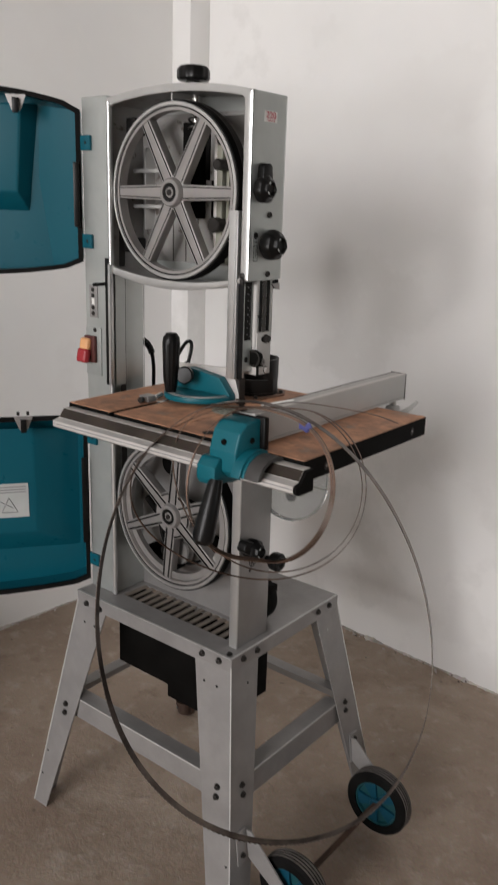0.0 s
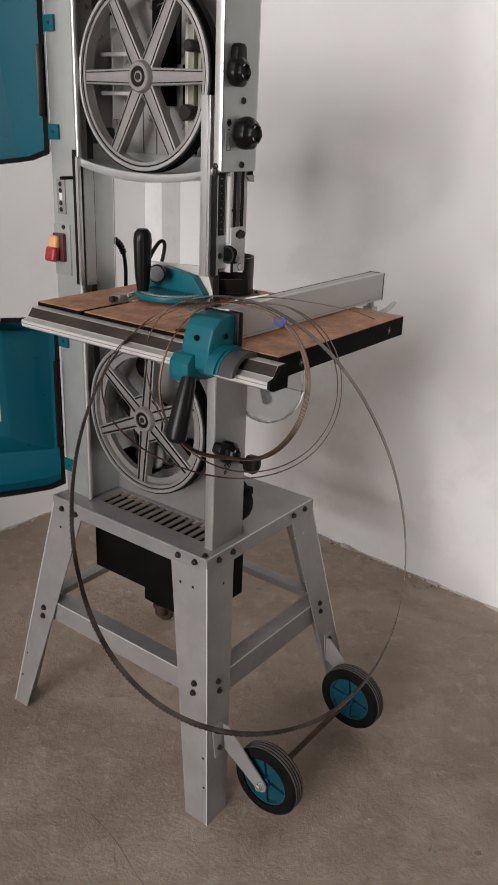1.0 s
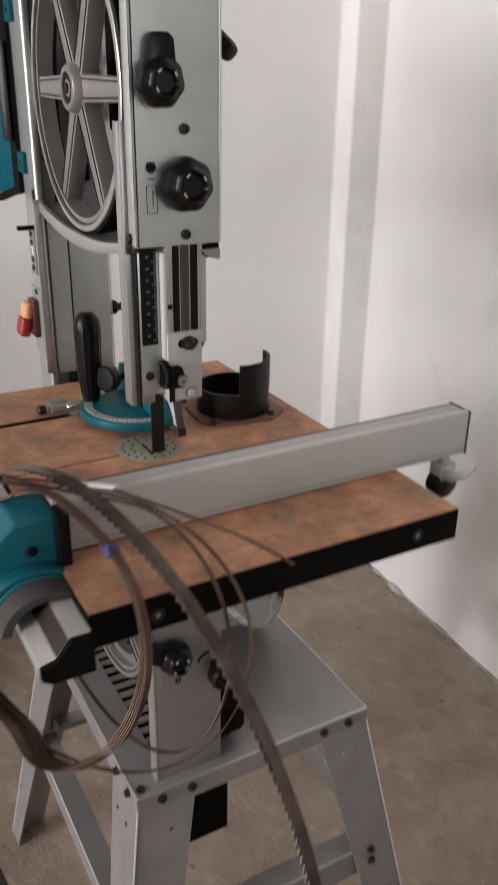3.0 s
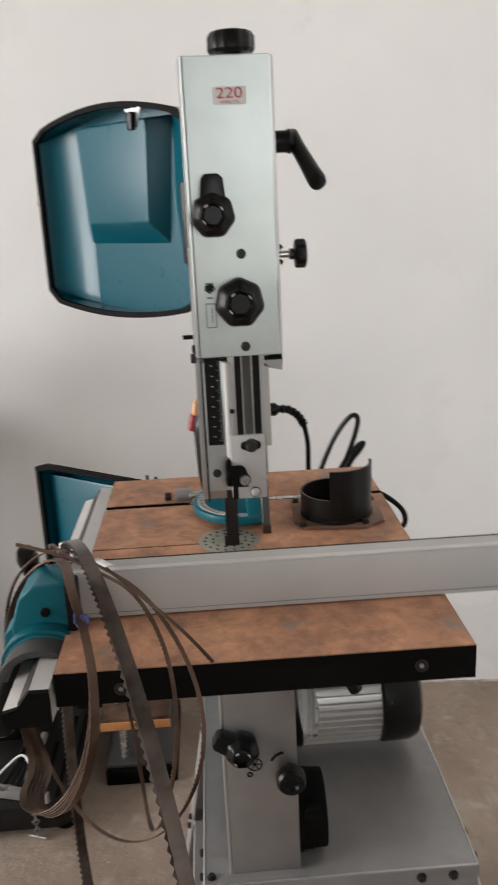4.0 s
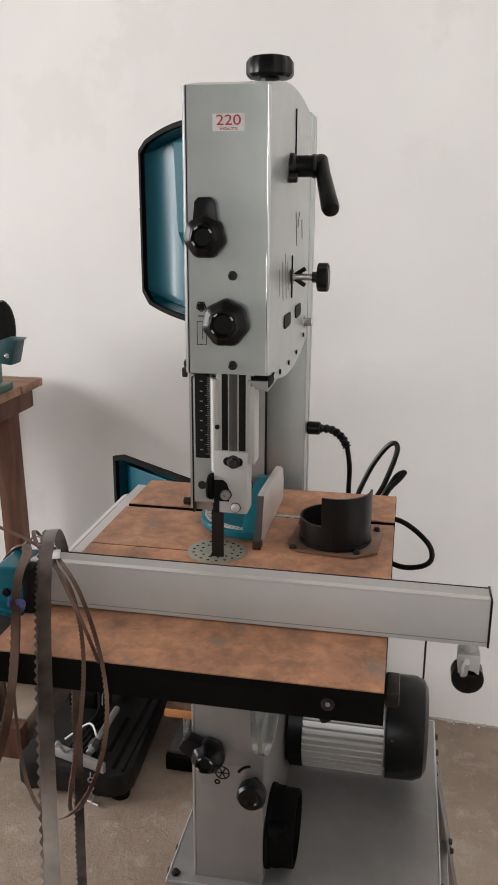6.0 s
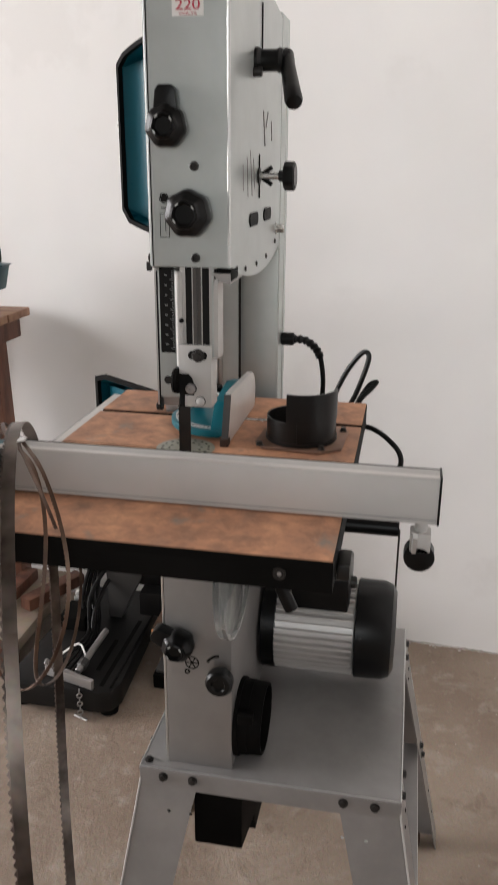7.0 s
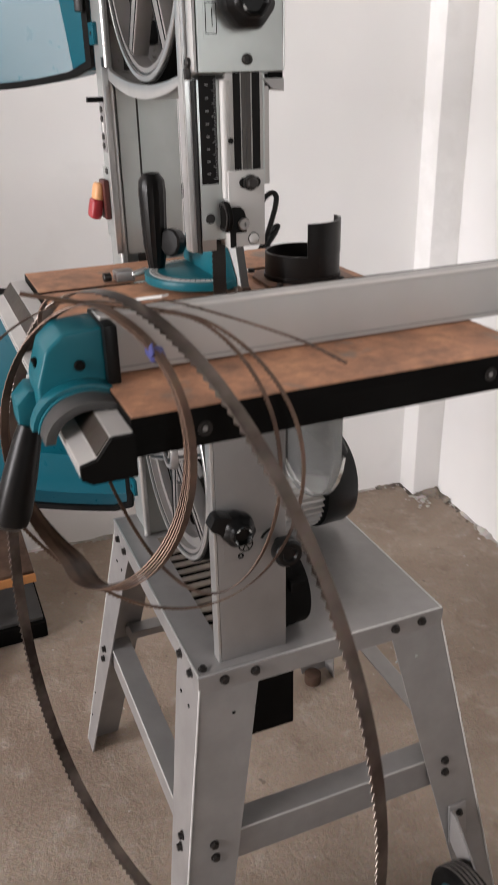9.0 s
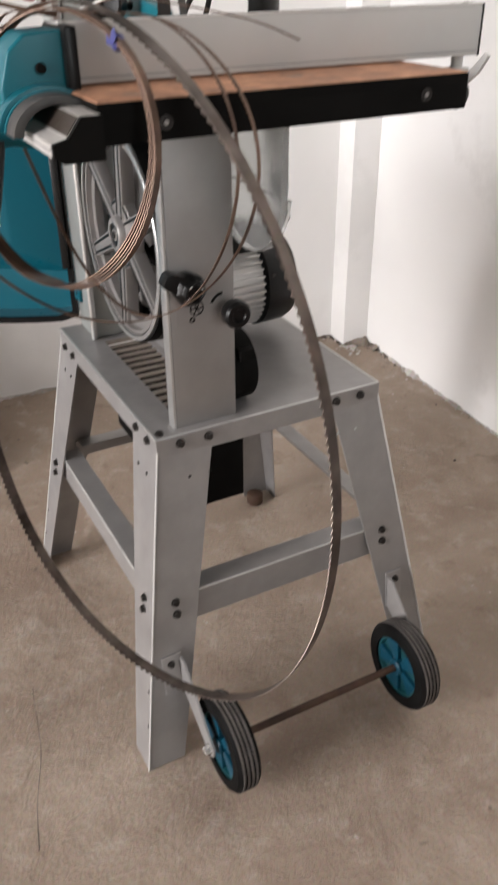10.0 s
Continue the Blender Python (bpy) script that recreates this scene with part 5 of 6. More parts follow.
part("guard_rim", frame_prism([(0.028 + 0.0925 * math.cos(a), 0.900 + 0.0955 * math.sin(a)) for a in [math.pi * 1.05 + math.pi * 0.9 * k / 14 for k in range(15)]], [(0.028 + 0.089 * math.cos(a), 0.900 + 0.092 * math.sin(a)) for a in [math.pi * 1.05 + math.pi * 0.9 * k / 14 for k in range(15)]], "y", 0.1056, 0.1105), CLEAR, tn)
part("table_lock", hose([(-0.002, 0.150, 0.988), (-0.003, 0.150, 0.930), (-0.005, 0.158, 0.866), (-0.007, 0.174, 0.824)], 0.0095, 12), BLACK, saw, "black table lock lever")
part("lock_bolt", bolt((0.02, 0.128, 0.965), (0, 1, 0), 0.007, 0.02), BOLT, saw)
part("back_handle", rod((-0.415, D, 0.768), (-0.415, 0.310, 0.768), 0.016, 20), BLACK, saw, "black round bar behind the motor")
part("hanging_rod", rod((-0.415, 0.311, 0.765), (-0.415, 0.311, ZT), 0.0018, 8), BOLT, saw)
part("back_block", box(0.160, 0.20, TY1, TY1 + 0.014, 0.985, 1.002, 0.003), BOLT, saw)

# ---- motor, dust duct and chute ----
MX, MZ = -0.262, 0.652
mo = part("motor", rod((MX, 0.108, MZ), (MX, 0.25, MZ), 0.068, 40), RAILALU, saw, "finned aluminium motor with a black fan cap")
for k in range(40):
    a = 2 * math.pi * k / 40
    bm = box(0.064, 0.078, 0.122, 0.247, -0.0014, 0.0014)
    part("fin", turned(bm, Matrix.Translation((MX, 0, MZ)) @ Matrix.Rotation(a, 4, "Y")), RAILALU, mo)
part("fan_cap", lathe((MX, 0.250, MZ), (0, 1, 0), [(0, 0.077), (0.002, 0.0815), (0.045, 0.0805), (0.058, 0.075), (0.064, 0.064), (0.065, 0.02)], 48), BLACK, mo, "black plastic fan cap")
part("end_shield", lathe((MX, 0.096, MZ), (0, 1, 0), [(0, 0.06), (0.004, 0.080), (0.026, 0.080)], 40), BLACK, mo)
part("terminal_box", box(MX - 0.02, MX + 0.085, 0.150, 0.240, MZ + 0.072, MZ + 0.130, 0.006), BLACK, mo)
part("cap_screw", rod((MX + 0.074, 0.260, MZ + 0.024), (MX + 0.0795, 0.260, MZ + 0.026), 0.003, 10), BOLT, mo)
part("top_bolt", rod((MX + 0.04, 0.212, MZ + 0.104), (MX + 0.04, 0.249, MZ + 0.104), 0.010, 14), BOLT, mo)
dc = part("dust_duct", lathe((-0.056, D, 0.606), (0, 1, 0), [(0, 0.0570), (0.006, 0.0570), (0.0065, 0.0545), (0.020, 0.0542), (0.0205, 0.0530), (0.038, 0.0525), (0.040, 0.0515), (0.040, 0.048), (0.008, 0.047)], 48), DULL, saw, "black round dust outlet")
part("duct_clip", box(-0.012, 0.002, D + 0.008, D + 0.030, 0.634, 0.650, 0.002), DULL, dc)
ch = prism([(-0.382, 0.522), (-0.382, 0.362), (-0.226, 0.362), (-0.226, 0.332), (-0.120, 0.332), (-0.110, 0.372), (-0.005, 0.404), (-0.005, 0.522)], "y", 0.035, 0.108, 0.002)
part("chip_tray", box(GX0 - 0.01, GX1 + 0.01, -0.010, 0.034, 0.514, 0.520), DULL, stand, "black chip tray under the slots")
ch_ = part("drive_cover", ch, DULL, stand, "black sheet box under the stand top")
part("end_nut", lathe((-0.186, 0.050, 0.333), (0, 0, -1), [(0, 0.020), (0.010, 0.020), (0.012, 0.015), (0.030, 0.015), (0.032, 0.012)], 18), RUSTROD, ch_, "rusty hanging nut")

part("plate_screw", bolt((0.004, -0.029, ZT + 0.0005), (0, 0, 1), 0.005, 0.004), BOLT, stand)

# power lead
pc = thing("power_cable", (-0.39, 0.12, 0.93), "coiled black rubber power cable hanging behind the table", "cable")
part("gland", rod((-0.397, D, 1.105), (-0.397, D + 0.022, 1.105), 0.011, 16), BLACK, pc)
part("strain_relief", hose([(-0.397, D + 0.02, 1.105), (-0.398, 0.135, 1.103), (-0.40, 0.152, 1.090), (-0.40, 0.160, 1.075)], 0.0055, 10, 5, None, 0.45), BLACK, pc)
part("lead", hose([(-0.40, 0.160, 1.078), (-0.40, 0.166, 1.040), (-0.40, 0.168, 0.97), (-0.395, 0.19, 0.85), (-0.38, 0.21, 0.76), (-0.25, 0.2, 0.75)], 0.0042), BLACK, pc)
part("lead", hose([(-0.375, 0.155, 0.82), (-0.375, 0.172, 0.96), (-0.370, 0.200, 1.045), (-0.362, 0.230, 1.093), (-0.355, 0.243, 1.088), (-0.358, 0.226, 1.030), (-0.38, 0.195, 0.95), (-0.38, 0.19, 0.82)], 0.0042), BLACK, pc)
part("lead", hose([(-0.37, 0.20, 0.85), (-0.375, 0.215, 0.97), (-0.38, 0.240, 1.030), (-0.38, 0.256, 1.043), (-0.375, 0.250, 1.034), (-0.365, 0.225, 1.00), (-0.35, 0.20, 0.9)], 0.0042), BLACK, pc)
part("lead", hose([(-0.35, 0.20, 0.975), (-0.31, 0.255, 0.985), (-0.288, 0.296, 0.962), (-0.286, 0.304, 0.935), (-0.292, 0.285, 0.918), (-0.30, 0.25, 0.915), (-0.33, 0.2, 0.93)], 0.0042), BLACK, pc)

# ---- rip fence and its rail ----
rail = thing("fence_rail", (-0.05, -0.170, 0.985), "pale aluminium fence rail along the front of the table", "rail")
prof = [(-0.152, 0.984), (-0.188, 0.984), (-0.196, 0.989), (-0.196, 0.9995), (-0.1825, 1.0030), (-0.1700, 1.0190), (-0.152, 1.0190)]
part("extrusion", prism(prof, "x", -0.301, 0.252), RAILALU, rail)
part("scale_strip", prism([(-0.1815, 1.0040), (-0.1825, 1.0045), (-0.1712, 1.0187), (-0.1700, 1.0182)], "x", -0.299, 0.2515), STRIP, rail, "dark measuring strip")
part("end_cap", prism([(a * 1.0, b) for a, b in prof], "x", 0.252, 0.258), DULL, rail)
part("bracket", box(-0.25, -0.23, -0.153, -0.150, 0.985, 1.004), STEEL, rail)
part("bracket", box(0.215, 0.235, -0.1525, -0.1495, 0.985, 1.004), STEEL, rail)
part("slot", box(-0.299, 0.25, -0.1964, -0.1945, 0.9938, 0.9950), GREYPLASTIC, rail)

fence = thing("rip_fence", (0.122, 0.1, 1.027), "aluminium rip fence with a teal clamp standing across the table", "rip fence")
fb = box(0.106, 0.139, -0.146, 0.344, 1.0275, 1.079)
soften(fb, [e for e in fb.edges if e.calc_length() > 0.3], 0.002, 2)
part("fence_bar", fb, ALU, fence, "long box-section fence bar")
part("top_lip", box(0.131, 0.139, -0.146, 0.344, 1.0789, 1.0805, 0.0005), RAILALU, fence)
part("top_groove", box(0.1085, 0.1102, -0.146, 0.344, 1.0787, 1.0795), INK, fence)
part("end_cap", box(0.105, 0.140, 0.344, 0.3465, 1.027, 1.0802, 0.001), BLACK, fence)
part("side_line", box(0.1388, 0.1394, -0.14, 0.343, 1.0325, 1.0333), GREYPLASTIC, fence)
ft_ = part("rear_foot", box(0.112, 0.134, 0.318, 0.340, 0.990, 1.014, 0.002), ALU, fence, "small clamp foot with a black roller")
part("stem", rod((0.123, 0.329, 1.012), (0.123, 0.329, 1.0275), 0.007, 12), ALU, ft_)
part("roller", lathe((0.112, 0.329, 0.985), (1, 0, 0), [(0, 0.012), (0.002, 0.0165), (0.020, 0.0165), (0.022, 0.012)], 28), BLACK, ft_)
part("lever", prism([(0.128, 0.994), (0.150, 0.998), (0.170, 1.013), (0.183, 1.031), (0.177, 1.034), (0.162, 1.019), (0.145, 1.008), (0.128, 1.006)], "y", 0.320, 0.3245), ALU, ft_)
# the clamp that rides on the rail
hd = prism([(-0.146, 1.075), (-0.146, 0.984), (-0.192, 0.984), (-0.207, 0.998), (-0.207, 1.030), (-0.197, 1.060), (-0.182, 1.073)], "x", 0.097, 0.151)
soften(hd, hd.edges[:], 0.0035, 3)
clamp = part("clamp", hd, TEALMETAL, fence, "teal cast clamp body")
hd2 = prism([(-0.150, 1.018), (-0.150, 0.972), (-0.178, 0.972), (-0.198, 0.976), (-0.218, 0.974), (-0.224, 0.984), (-0.224, 1.006), (-0.212, 1.018)], "x", 0.086, 0.124)
soften(hd2, hd2.edges[:], 0.0035, 2)
part("side_lug", hd2, TEALMETAL, clamp)
part("pad", box(0.092, 0.160, -0.148, -0.136, 0.985, 1.078, 0.003), BLACK, clamp, "black plate against the fence bar")
part("screw", rod((0.124, -0.201, 1.044), (0.124, -0.2055, 1.043), 0.005, 12), DULL, clamp)
part("screw", rod((0.152, -0.17, 1.045), (0.155, -0.17, 1.045), 0.005, 12), DULL, clamp)
for x0, x1, r, m_ in ((0.150, 0.168, 0.046, TEALMETAL), (0.168, 0.173, 0.042, TEALMETAL), (0.173, 0.200, 0.041, DARKGREY)):
    arcp = [(-0.172 + r * math.cos(a), 0.994 + r * 0.85 * math.sin(a)) for a in [radians(5 + 170 * k / 16) for k in range(17)]]
    arci = [(-0.172 + (r - 0.009) * math.cos(a), 0.994 + (r - 0.009) * 0.85 * math.sin(a)) for a in [radians(175 - 170 * k / 16) for k in range(17)]]
    bm = prism(arcp + arci, "x", x0, x1)
    soften(bm, [e for e in bm.edges if abs(e.verts[0].co.x - e.verts[1].co.x) < 1e-5], 0.0015, 2)
    part("saddle", bm, m_, clamp, "rounded saddle over the rail")
part("grip", lathe((0.119, -0.214, 0.985), Vector((0.0, -0.32, -1.0)).normalized(), [(0, 0.0105), (0.012, 0.0125), (0.050, 0.0158), (0.088, 0.0175), (0.098, 0.0160), (0.104, 0.010)], 28), BLACK, clamp, "tapered black clamp grip")

# ---- mitre gauge ----
mg = thing("mitre_gauge", (-0.16, 0.02, TZ), "teal mitre gauge with a black handle lying on the table", "mitre gauge")
mcx, mcy = -0.150, 0.050
semi = [(mcx + 0.074 * math.cos(a), mcy + 0.074 * math.sin(a)) for a in [radians(180 + 180 * k / 24) for k in range(25)]]
pr = prism(semi + [(mcx + 0.074, mcy + 0.012), (mcx - 0.074, mcy + 0.012)], "z", TZ + 0.006, TZ + 0.017, 0.003)
pro = part("protractor", pr, TEALMETAL, mg, "half-round teal protractor plate")
part("degree_scale", prism([(mcx + r * math.cos(a), mcy + r * math.sin(a)) for r, ks in ((0.068, range(0, 25)), (0.058, range(24, -1, -1))) for a in [radians(182 + 176 * k / 24) for k in ks]], "z", TZ + 0.0165, TZ + 0.0176), ALU, pro, "engraved metal scale")
for k in range(31):
    a = radians(186 + 168 * k / 30)
    bm = box(0.060, 0.066, -0.0004, 0.0004, 0, 0.0003)
    part("degree_mark", turned(bm, Matrix.Translation((mcx, mcy, TZ + 0.0176)) @ Matrix.Rotation(a, 4, "Z")), INK, pro)
web = prism([(mcx - 0.074, TZ + 0.008), (mcx + 0.074, TZ + 0.008), (mcx + 0.072, TZ + 0.020), (mcx + 0.046, TZ + 0.050), (mcx - 0.030, TZ + 0.060), (mcx - 0.062, TZ + 0.054), (mcx - 0.074, TZ + 0.024)], "y", mcy - 0.002, mcy + 0.0165, 0.003)
part("web", web, TEALMETAL, mg, "teal upright rib")
fp = prism([(-0.255, TZ + 0.002), (-0.062, TZ + 0.002), (-0.084, TZ + 0.066), (-0.100, TZ + 0.067), (-0.236, TZ + 0.060), (-0.252, TZ + 0.052), (-0.262, TZ + 0.030)], "y", mcy + 0.0170, mcy + 0.0260, 0.0012)
part("fence_plate", fp, RAILALU, mg, "pale alloy fence plate")
pe = box(-0.0635, -0.0605, mcy + 0.0170, mcy + 0.0260, TZ + 0.002, TZ + 0.066)
for v in pe.verts:
    v.co.x -= (v.co.z - TZ - 0.002) * 0.34
part("plate_end", pe, DARKGREY, mg)
part("plate_block", box(-0.075, -0.059, mcy + 0.0155, mcy + 0.0265, TZ + 0.0005, TZ + 0.011, 0.001), RUSTROD, mg)
part("handle", lathe((-0.186, 0.000, TZ + 0.016), (0.01, 0.0, 1), [(0, 0.010), (0.010, 0.012), (0.030, 0.0150), (0.095, 0.0172), (0.108, 0.0160), (0.116, 0.010), (0.117, 0.004)], 30, None, 15, 0.05), BLACK, mg, "black ribbed handle")
part("lock_knob", lathe((-0.168, 0.024, TZ + 0.050), (0.45, -0.85, 0.1), [(-0.020, 0.006), (0, 0.007), (0.001, 0.016), (0.004, 0.0175), (0.014, 0.0175), (0.016, 0.015), (0.0165, 0.006)], 30, None, 10, 0.06), BLACK, mg, "small black lock knob")
part("guide_bar", box(-0.1945, -0.1855, -0.030, 0.130, TZ - 0.0085, TZ + 0.0004), STEEL, mg, "steel bar lying in the table slot")
stp = part("stop_clip", box(-0.222, -0.198, -0.050, -0.026, TZ + 0.0005, TZ + 0.013, 0.002), ALLOY, mg, "pitted metal stop")
part("screw", rod((-0.199, -0.030, TZ + 0.008), (-0.199, -0.010, TZ + 0.012), 0.0045, 12), STEEL, stp)
part("screw", rod((-0.205, -0.056, TZ + 0.007), (-0.205, -0.066, TZ + 0.007), 0.006, 12), BOLT, stp)

# ---- loose dust collar on the table ----
dust = thing("dust_collar", (-0.112, 0.168, TZ), "loose black metal dust collar on a thin flange", "dust collar")
DCX, DCY, DR = -0.110, 0.168, 0.047
part("flange", prism([(-0.062, 0.122), (-0.054, 0.196), (-0.075, 0.226), (-0.150, 0.230), (-0.168, 0.213), (-0.166, 0.130), (-0.140, 0.112), (-0.085, 0.109)], "z", TZ + 0.0005, TZ + 0.004, 0.001), TANRUST, dust, "thin rusty flange plate")


def collar(a0, a1, z0, z1, dr=0.0):
    ks = 36
    poly = [(DCX + (DR + dr) * math.cos(a), DCY + (DR + dr) * math.sin(a)) for a in [radians(a0 + (a1 - a0) * k / ks) for k in range(ks + 1)]]
    poly += [(DCX + (DR - 0.0025) * math.cos(a), DCY + (DR - 0.0025) * math.sin(a)) for a in [radians(a1 - (a1 - a0) * k / ks) for k in range(ks + 1)]]
    return prism(poly, "z", z0, z1)


part("low_ring", collar(0, 359.9, TZ + 0.004, TZ + 0.037), BURNT, dust)
part("tall_shield", collar(-18, 92, TZ + 0.036, TZ + 0.076, 0.0006), BURNT, dust, "taller curved part of the collar")
part("rib", ringed((DCX, DCY, TZ), (0, 0, 1), DR - 0.001, DR + 0.0016, 0.006, 0.010, 48), BURNT, dust)
for x, y in ((-0.068, 0.118), (-0.066, 0.200), (-0.150, 0.222), (-0.158, 0.118)):
    part("screw", bolt((x, y, TZ + 0.004), (0, 0, 1), 0.004, 0.004), BOLT, dust)

# ---- spare blades hung over the fence ----
TH = [2 * math.pi * k / 120 for k in range(120)]


def oval(cx, cy, cz, phi, a, b, tilt, wave=(0, 0, 0, 0), sway=(0, 0, 0, 0)):
    """A hanging loop: an upright oval turned by phi, its outline and its plane bent by a few harmonics."""
    d, n = Vector((math.cos(phi), math.sin(phi), 0)), Vector((-math.sin(phi), math.cos(phi), 0))
    out = []
    for t in TH:
        h = (math.cos(2 * t), math.sin(2 * t), math.cos(3 * t), math.sin(3 * t))
        w = 1 + sum(p * q for p, q in zip(wave, h))
        o = -tilt * math.sin(t) + sum(p * q for p, q in zip(sway, h))
        out.append(Vector((cx, cy, cz)) + d * (a * math.cos(t) * w) + Vector((0, 0, b * math.sin(t) * w)) + n * o)
    return out


PHI = radians(21.6)
ACROSS = (math.sin(PHI), -math.cos(PHI), 0)
big = thing("saw_blade_loop", (0.127, -0.107, 1.08), "long toothed band-saw blade hung in one open loop over the fence", "saw blade", "spare blades")
BIG = oval(0.1314, -0.1197, 0.6665, 0.3808, 0.2985, 0.429, 0.006, (0.0117, -0.0076, 0.0077, -0.0115), (-0.0012, -0.0051, -0.0012, 0.003))
part("blade_band", band(BIG, ACROSS, 0.0135, 0.001), BLADE, big)
part("serrated_edge", band([p + Vector(ACROSS) * 0.0067 for p in BIG], ACROSS, 0.0008, 0.001, True, 0.009, 0.0029), BLADE, big, "row of hooked teeth")
part("weld_seam", band(BIG[14:16], ACROSS, 0.0136, 0.0013, False), BLADE, big, "ground weld seam")
coil = thing("saw_blade_coil", (0.169, -0.16, 1.06), "brown coiled band-saw blade tied with blue tape", "saw blade", "spare blades")
for k in range(5):
    g = k - 2
    turn = oval(0.1695, -0.1721 - 0.0016 * g, 0.9747 + 0.0006 * g, 0.4668 + 0.003 * g, 0.0944 - 0.0009 * g, 0.1422 - 0.0009 * g, -0.0304 - 0.002 * g, (0.1991, 0.0197, 0.0259 + 0.002 * g, -0.0155), (-0.0031 + 0.001 * g, 0.0056, 0.0088, 0.0006))
    part("coil_turn", band(turn, (math.sin(0.4668), -math.cos(0.4668), 0), 0.0075, 0.0010, True, 0.008, 0.0010 if k % 3 == 0 else 0.0004), OLDBLADE, coil)
tie = Vector((0.221, -0.121, 1.068))
part("tie", lathe(tie - Vector((0.004, 0, -0.004)), Vector((0.7, 0.1, -0.7)).normalized(), [(0, 0.0045), (0.002, 0.0066), (0.009, 0.0066), (0.011, 0.0045)], 12), BLUETIE, coil, "blue tape tie")
for s in (-1, 1):
    bw = box(-0.0045, 0.0045, -0.0008, 0.0008, 0, 0.012, 0.0006)
    part("tie_end", turned(bw, Matrix.Translation(tie + Vector((0, -0.005, 0.002))) @ Matrix.Rotation(radians(70 * s - 15), 4, "Y")), BLUETIE, coil)
loose = thing("narrow_blade_coil", (0.131, -0.108, 1.07), "two loose turns of narrow band-saw blade", "saw blade", "spare blades")
for ring_shape in ((0.1339, -0.1400, 0.9513, 0.6767, 0.1909, 0.1422, -0.0253, (0.0051, 0.0137, -0.0342, -0.0068), (0.0072, 0.0027, 0.0027, 0.0007)), (0.1246, -0.1050, 0.9467, 0.3662, 0.1640, 0.1581, 0.0195, (0.0032, 0.0187, 0.0166, -0.0017), (0.0076, 0.0220, -0.0042, 0.0014))):
    ring_line = [Vector((p.x, p.y, 1.0875 - 0.004 * math.log(1 + math.exp((1.0875 - p.z) / 0.004)))) for p in oval(*ring_shape)]
    part("coil_turn", band(ring_line, ACROSS, 0.0034, 0.0009, True, 0.0046, 0.0013), OLDBLADE, loose)
part("free_end", band(glide([(0.125, -0.120, 1.086), (0.184, -0.095, 1.099), (0.272, -0.031, 1.086), (0.312, 0.0, 1.071)], 8), ACROSS, 0.0026, 0.0009, False, 0.0046, 0.0010), OLDBLADE, loose)
part("loose_end", band([(0.118, -0.140, 1.084), (0.104, -0.170, 1.090), (0.098, -0.205, 1.0985)], (0, 0, 1), 0.004, 0.0008, False), OLDBLADE, loose)
part("white_tag", turned(box(-0.027, 0.027, -0.004, 0.004, -0.0008, 0.0008, 0.0006), Matrix.Translation((0.153, -0.108, 1.096)) @ Matrix.Rotation(radians(23), 4, "Z") @ Matrix.Rotation(radians(-14), 4, "Y")), WHITE, loose, "strip of white tape")

# ---- workbench with a grinder ----
bench = thing("workbench", (-1.1, -1.2, 0), "red-brown timber workbench with a worn top and splayed legs", "workbench")
BX0, BX1, BY0, BY1, BZ = -1.335, -0.93, -1.75, -0.795, 0.968
for k in range(3):
    w = (BX1 - BX0) / 3
    part("top_board", box(BX0 + k * w + 0.001, BX0 + (k + 1) * w - 0.001, BY0, BY1 - 0.020 - 0.004 * k, BZ - 0.024, BZ, 0.003), WOODTOP, bench)
part("apron", box(BX0 + 0.02, BX1 - 0.02, BY1 - 0.075, BY1 - 0.045, BZ - 0.085, BZ - 0.024, 0.003), WOOD, bench)
part("apron", box(BX1 - 0.05, BX1 - 0.02, BY0 + 0.05, BY1 - 0.08, BZ - 0.095, BZ - 0.024, 0.003), WOOD, bench)
for x, y in ((BX0 + 0.05, BY1 - 0.088), (BX1 - 0.10, BY1 - 0.24), (BX0 + 0.05, BY0 + 0.06), (BX1 - 0.10, BY0 + 0.06)):
    part("leg", turned(box(-0.034, 0.034, -0.026, 0.026, 0, BZ - 0.03, 0.003), Matrix.Translation((x + 0.034, y, 0)) @ Matrix.Shear("XY", 4, (0.0, -0.02))), WOOD, bench)
part("foot_beam", box(-0.900, -0.856, -1.50, -0.720, 0.0, 0.096, 0.004), WOOD, bench)
for y0, y1 in ((-0.860, -0.722), (-1.060, -0.874), (-1.260, -1.070)):
    part("shelf_board", box(BX0 + 0.02, -0.902, y0, y1, 0.062, 0.098, 0.003), DUSTBOARD, bench, "dusty shelf board")
for px, py, qx, qy in ((-1.060, -0.775, -1.255, -0.680), (-1.075, -0.850, -1.250, -0.842)):
    a = math.atan2(qy - py, qx - px)
    part("foot_rail", turned(box(0, math.hypot(qx - px, qy - py), -0.022, 0.022, 0.098, 0.136, 0.003), Matrix.Translation((px, py, 0)) @ Matrix.Rotation(a, 4, "Z")), WOOD, bench)
gr = thing("bench_grinder", (-1.10, -0.90, BZ), "dark green bench grinder standing on the workbench", "bench grinder")
part("base", box(-1.17, -1.03, -1.00, -0.825, BZ, BZ + 0.020, 0.005), GREEN, gr)
part("pedestal", box(-1.145, -1.055, -0.97, -0.84, BZ + 0.02, BZ + 0.12, 0.01), GREEN, gr)
part("motor_body", lathe((-1.10, -0.985, BZ + 0.170), (0, 1, 0), [(0, 0.045), (0.008, 0.060), (0.130, 0.060), (0.140, 0.052)], 36), GREEN, gr)
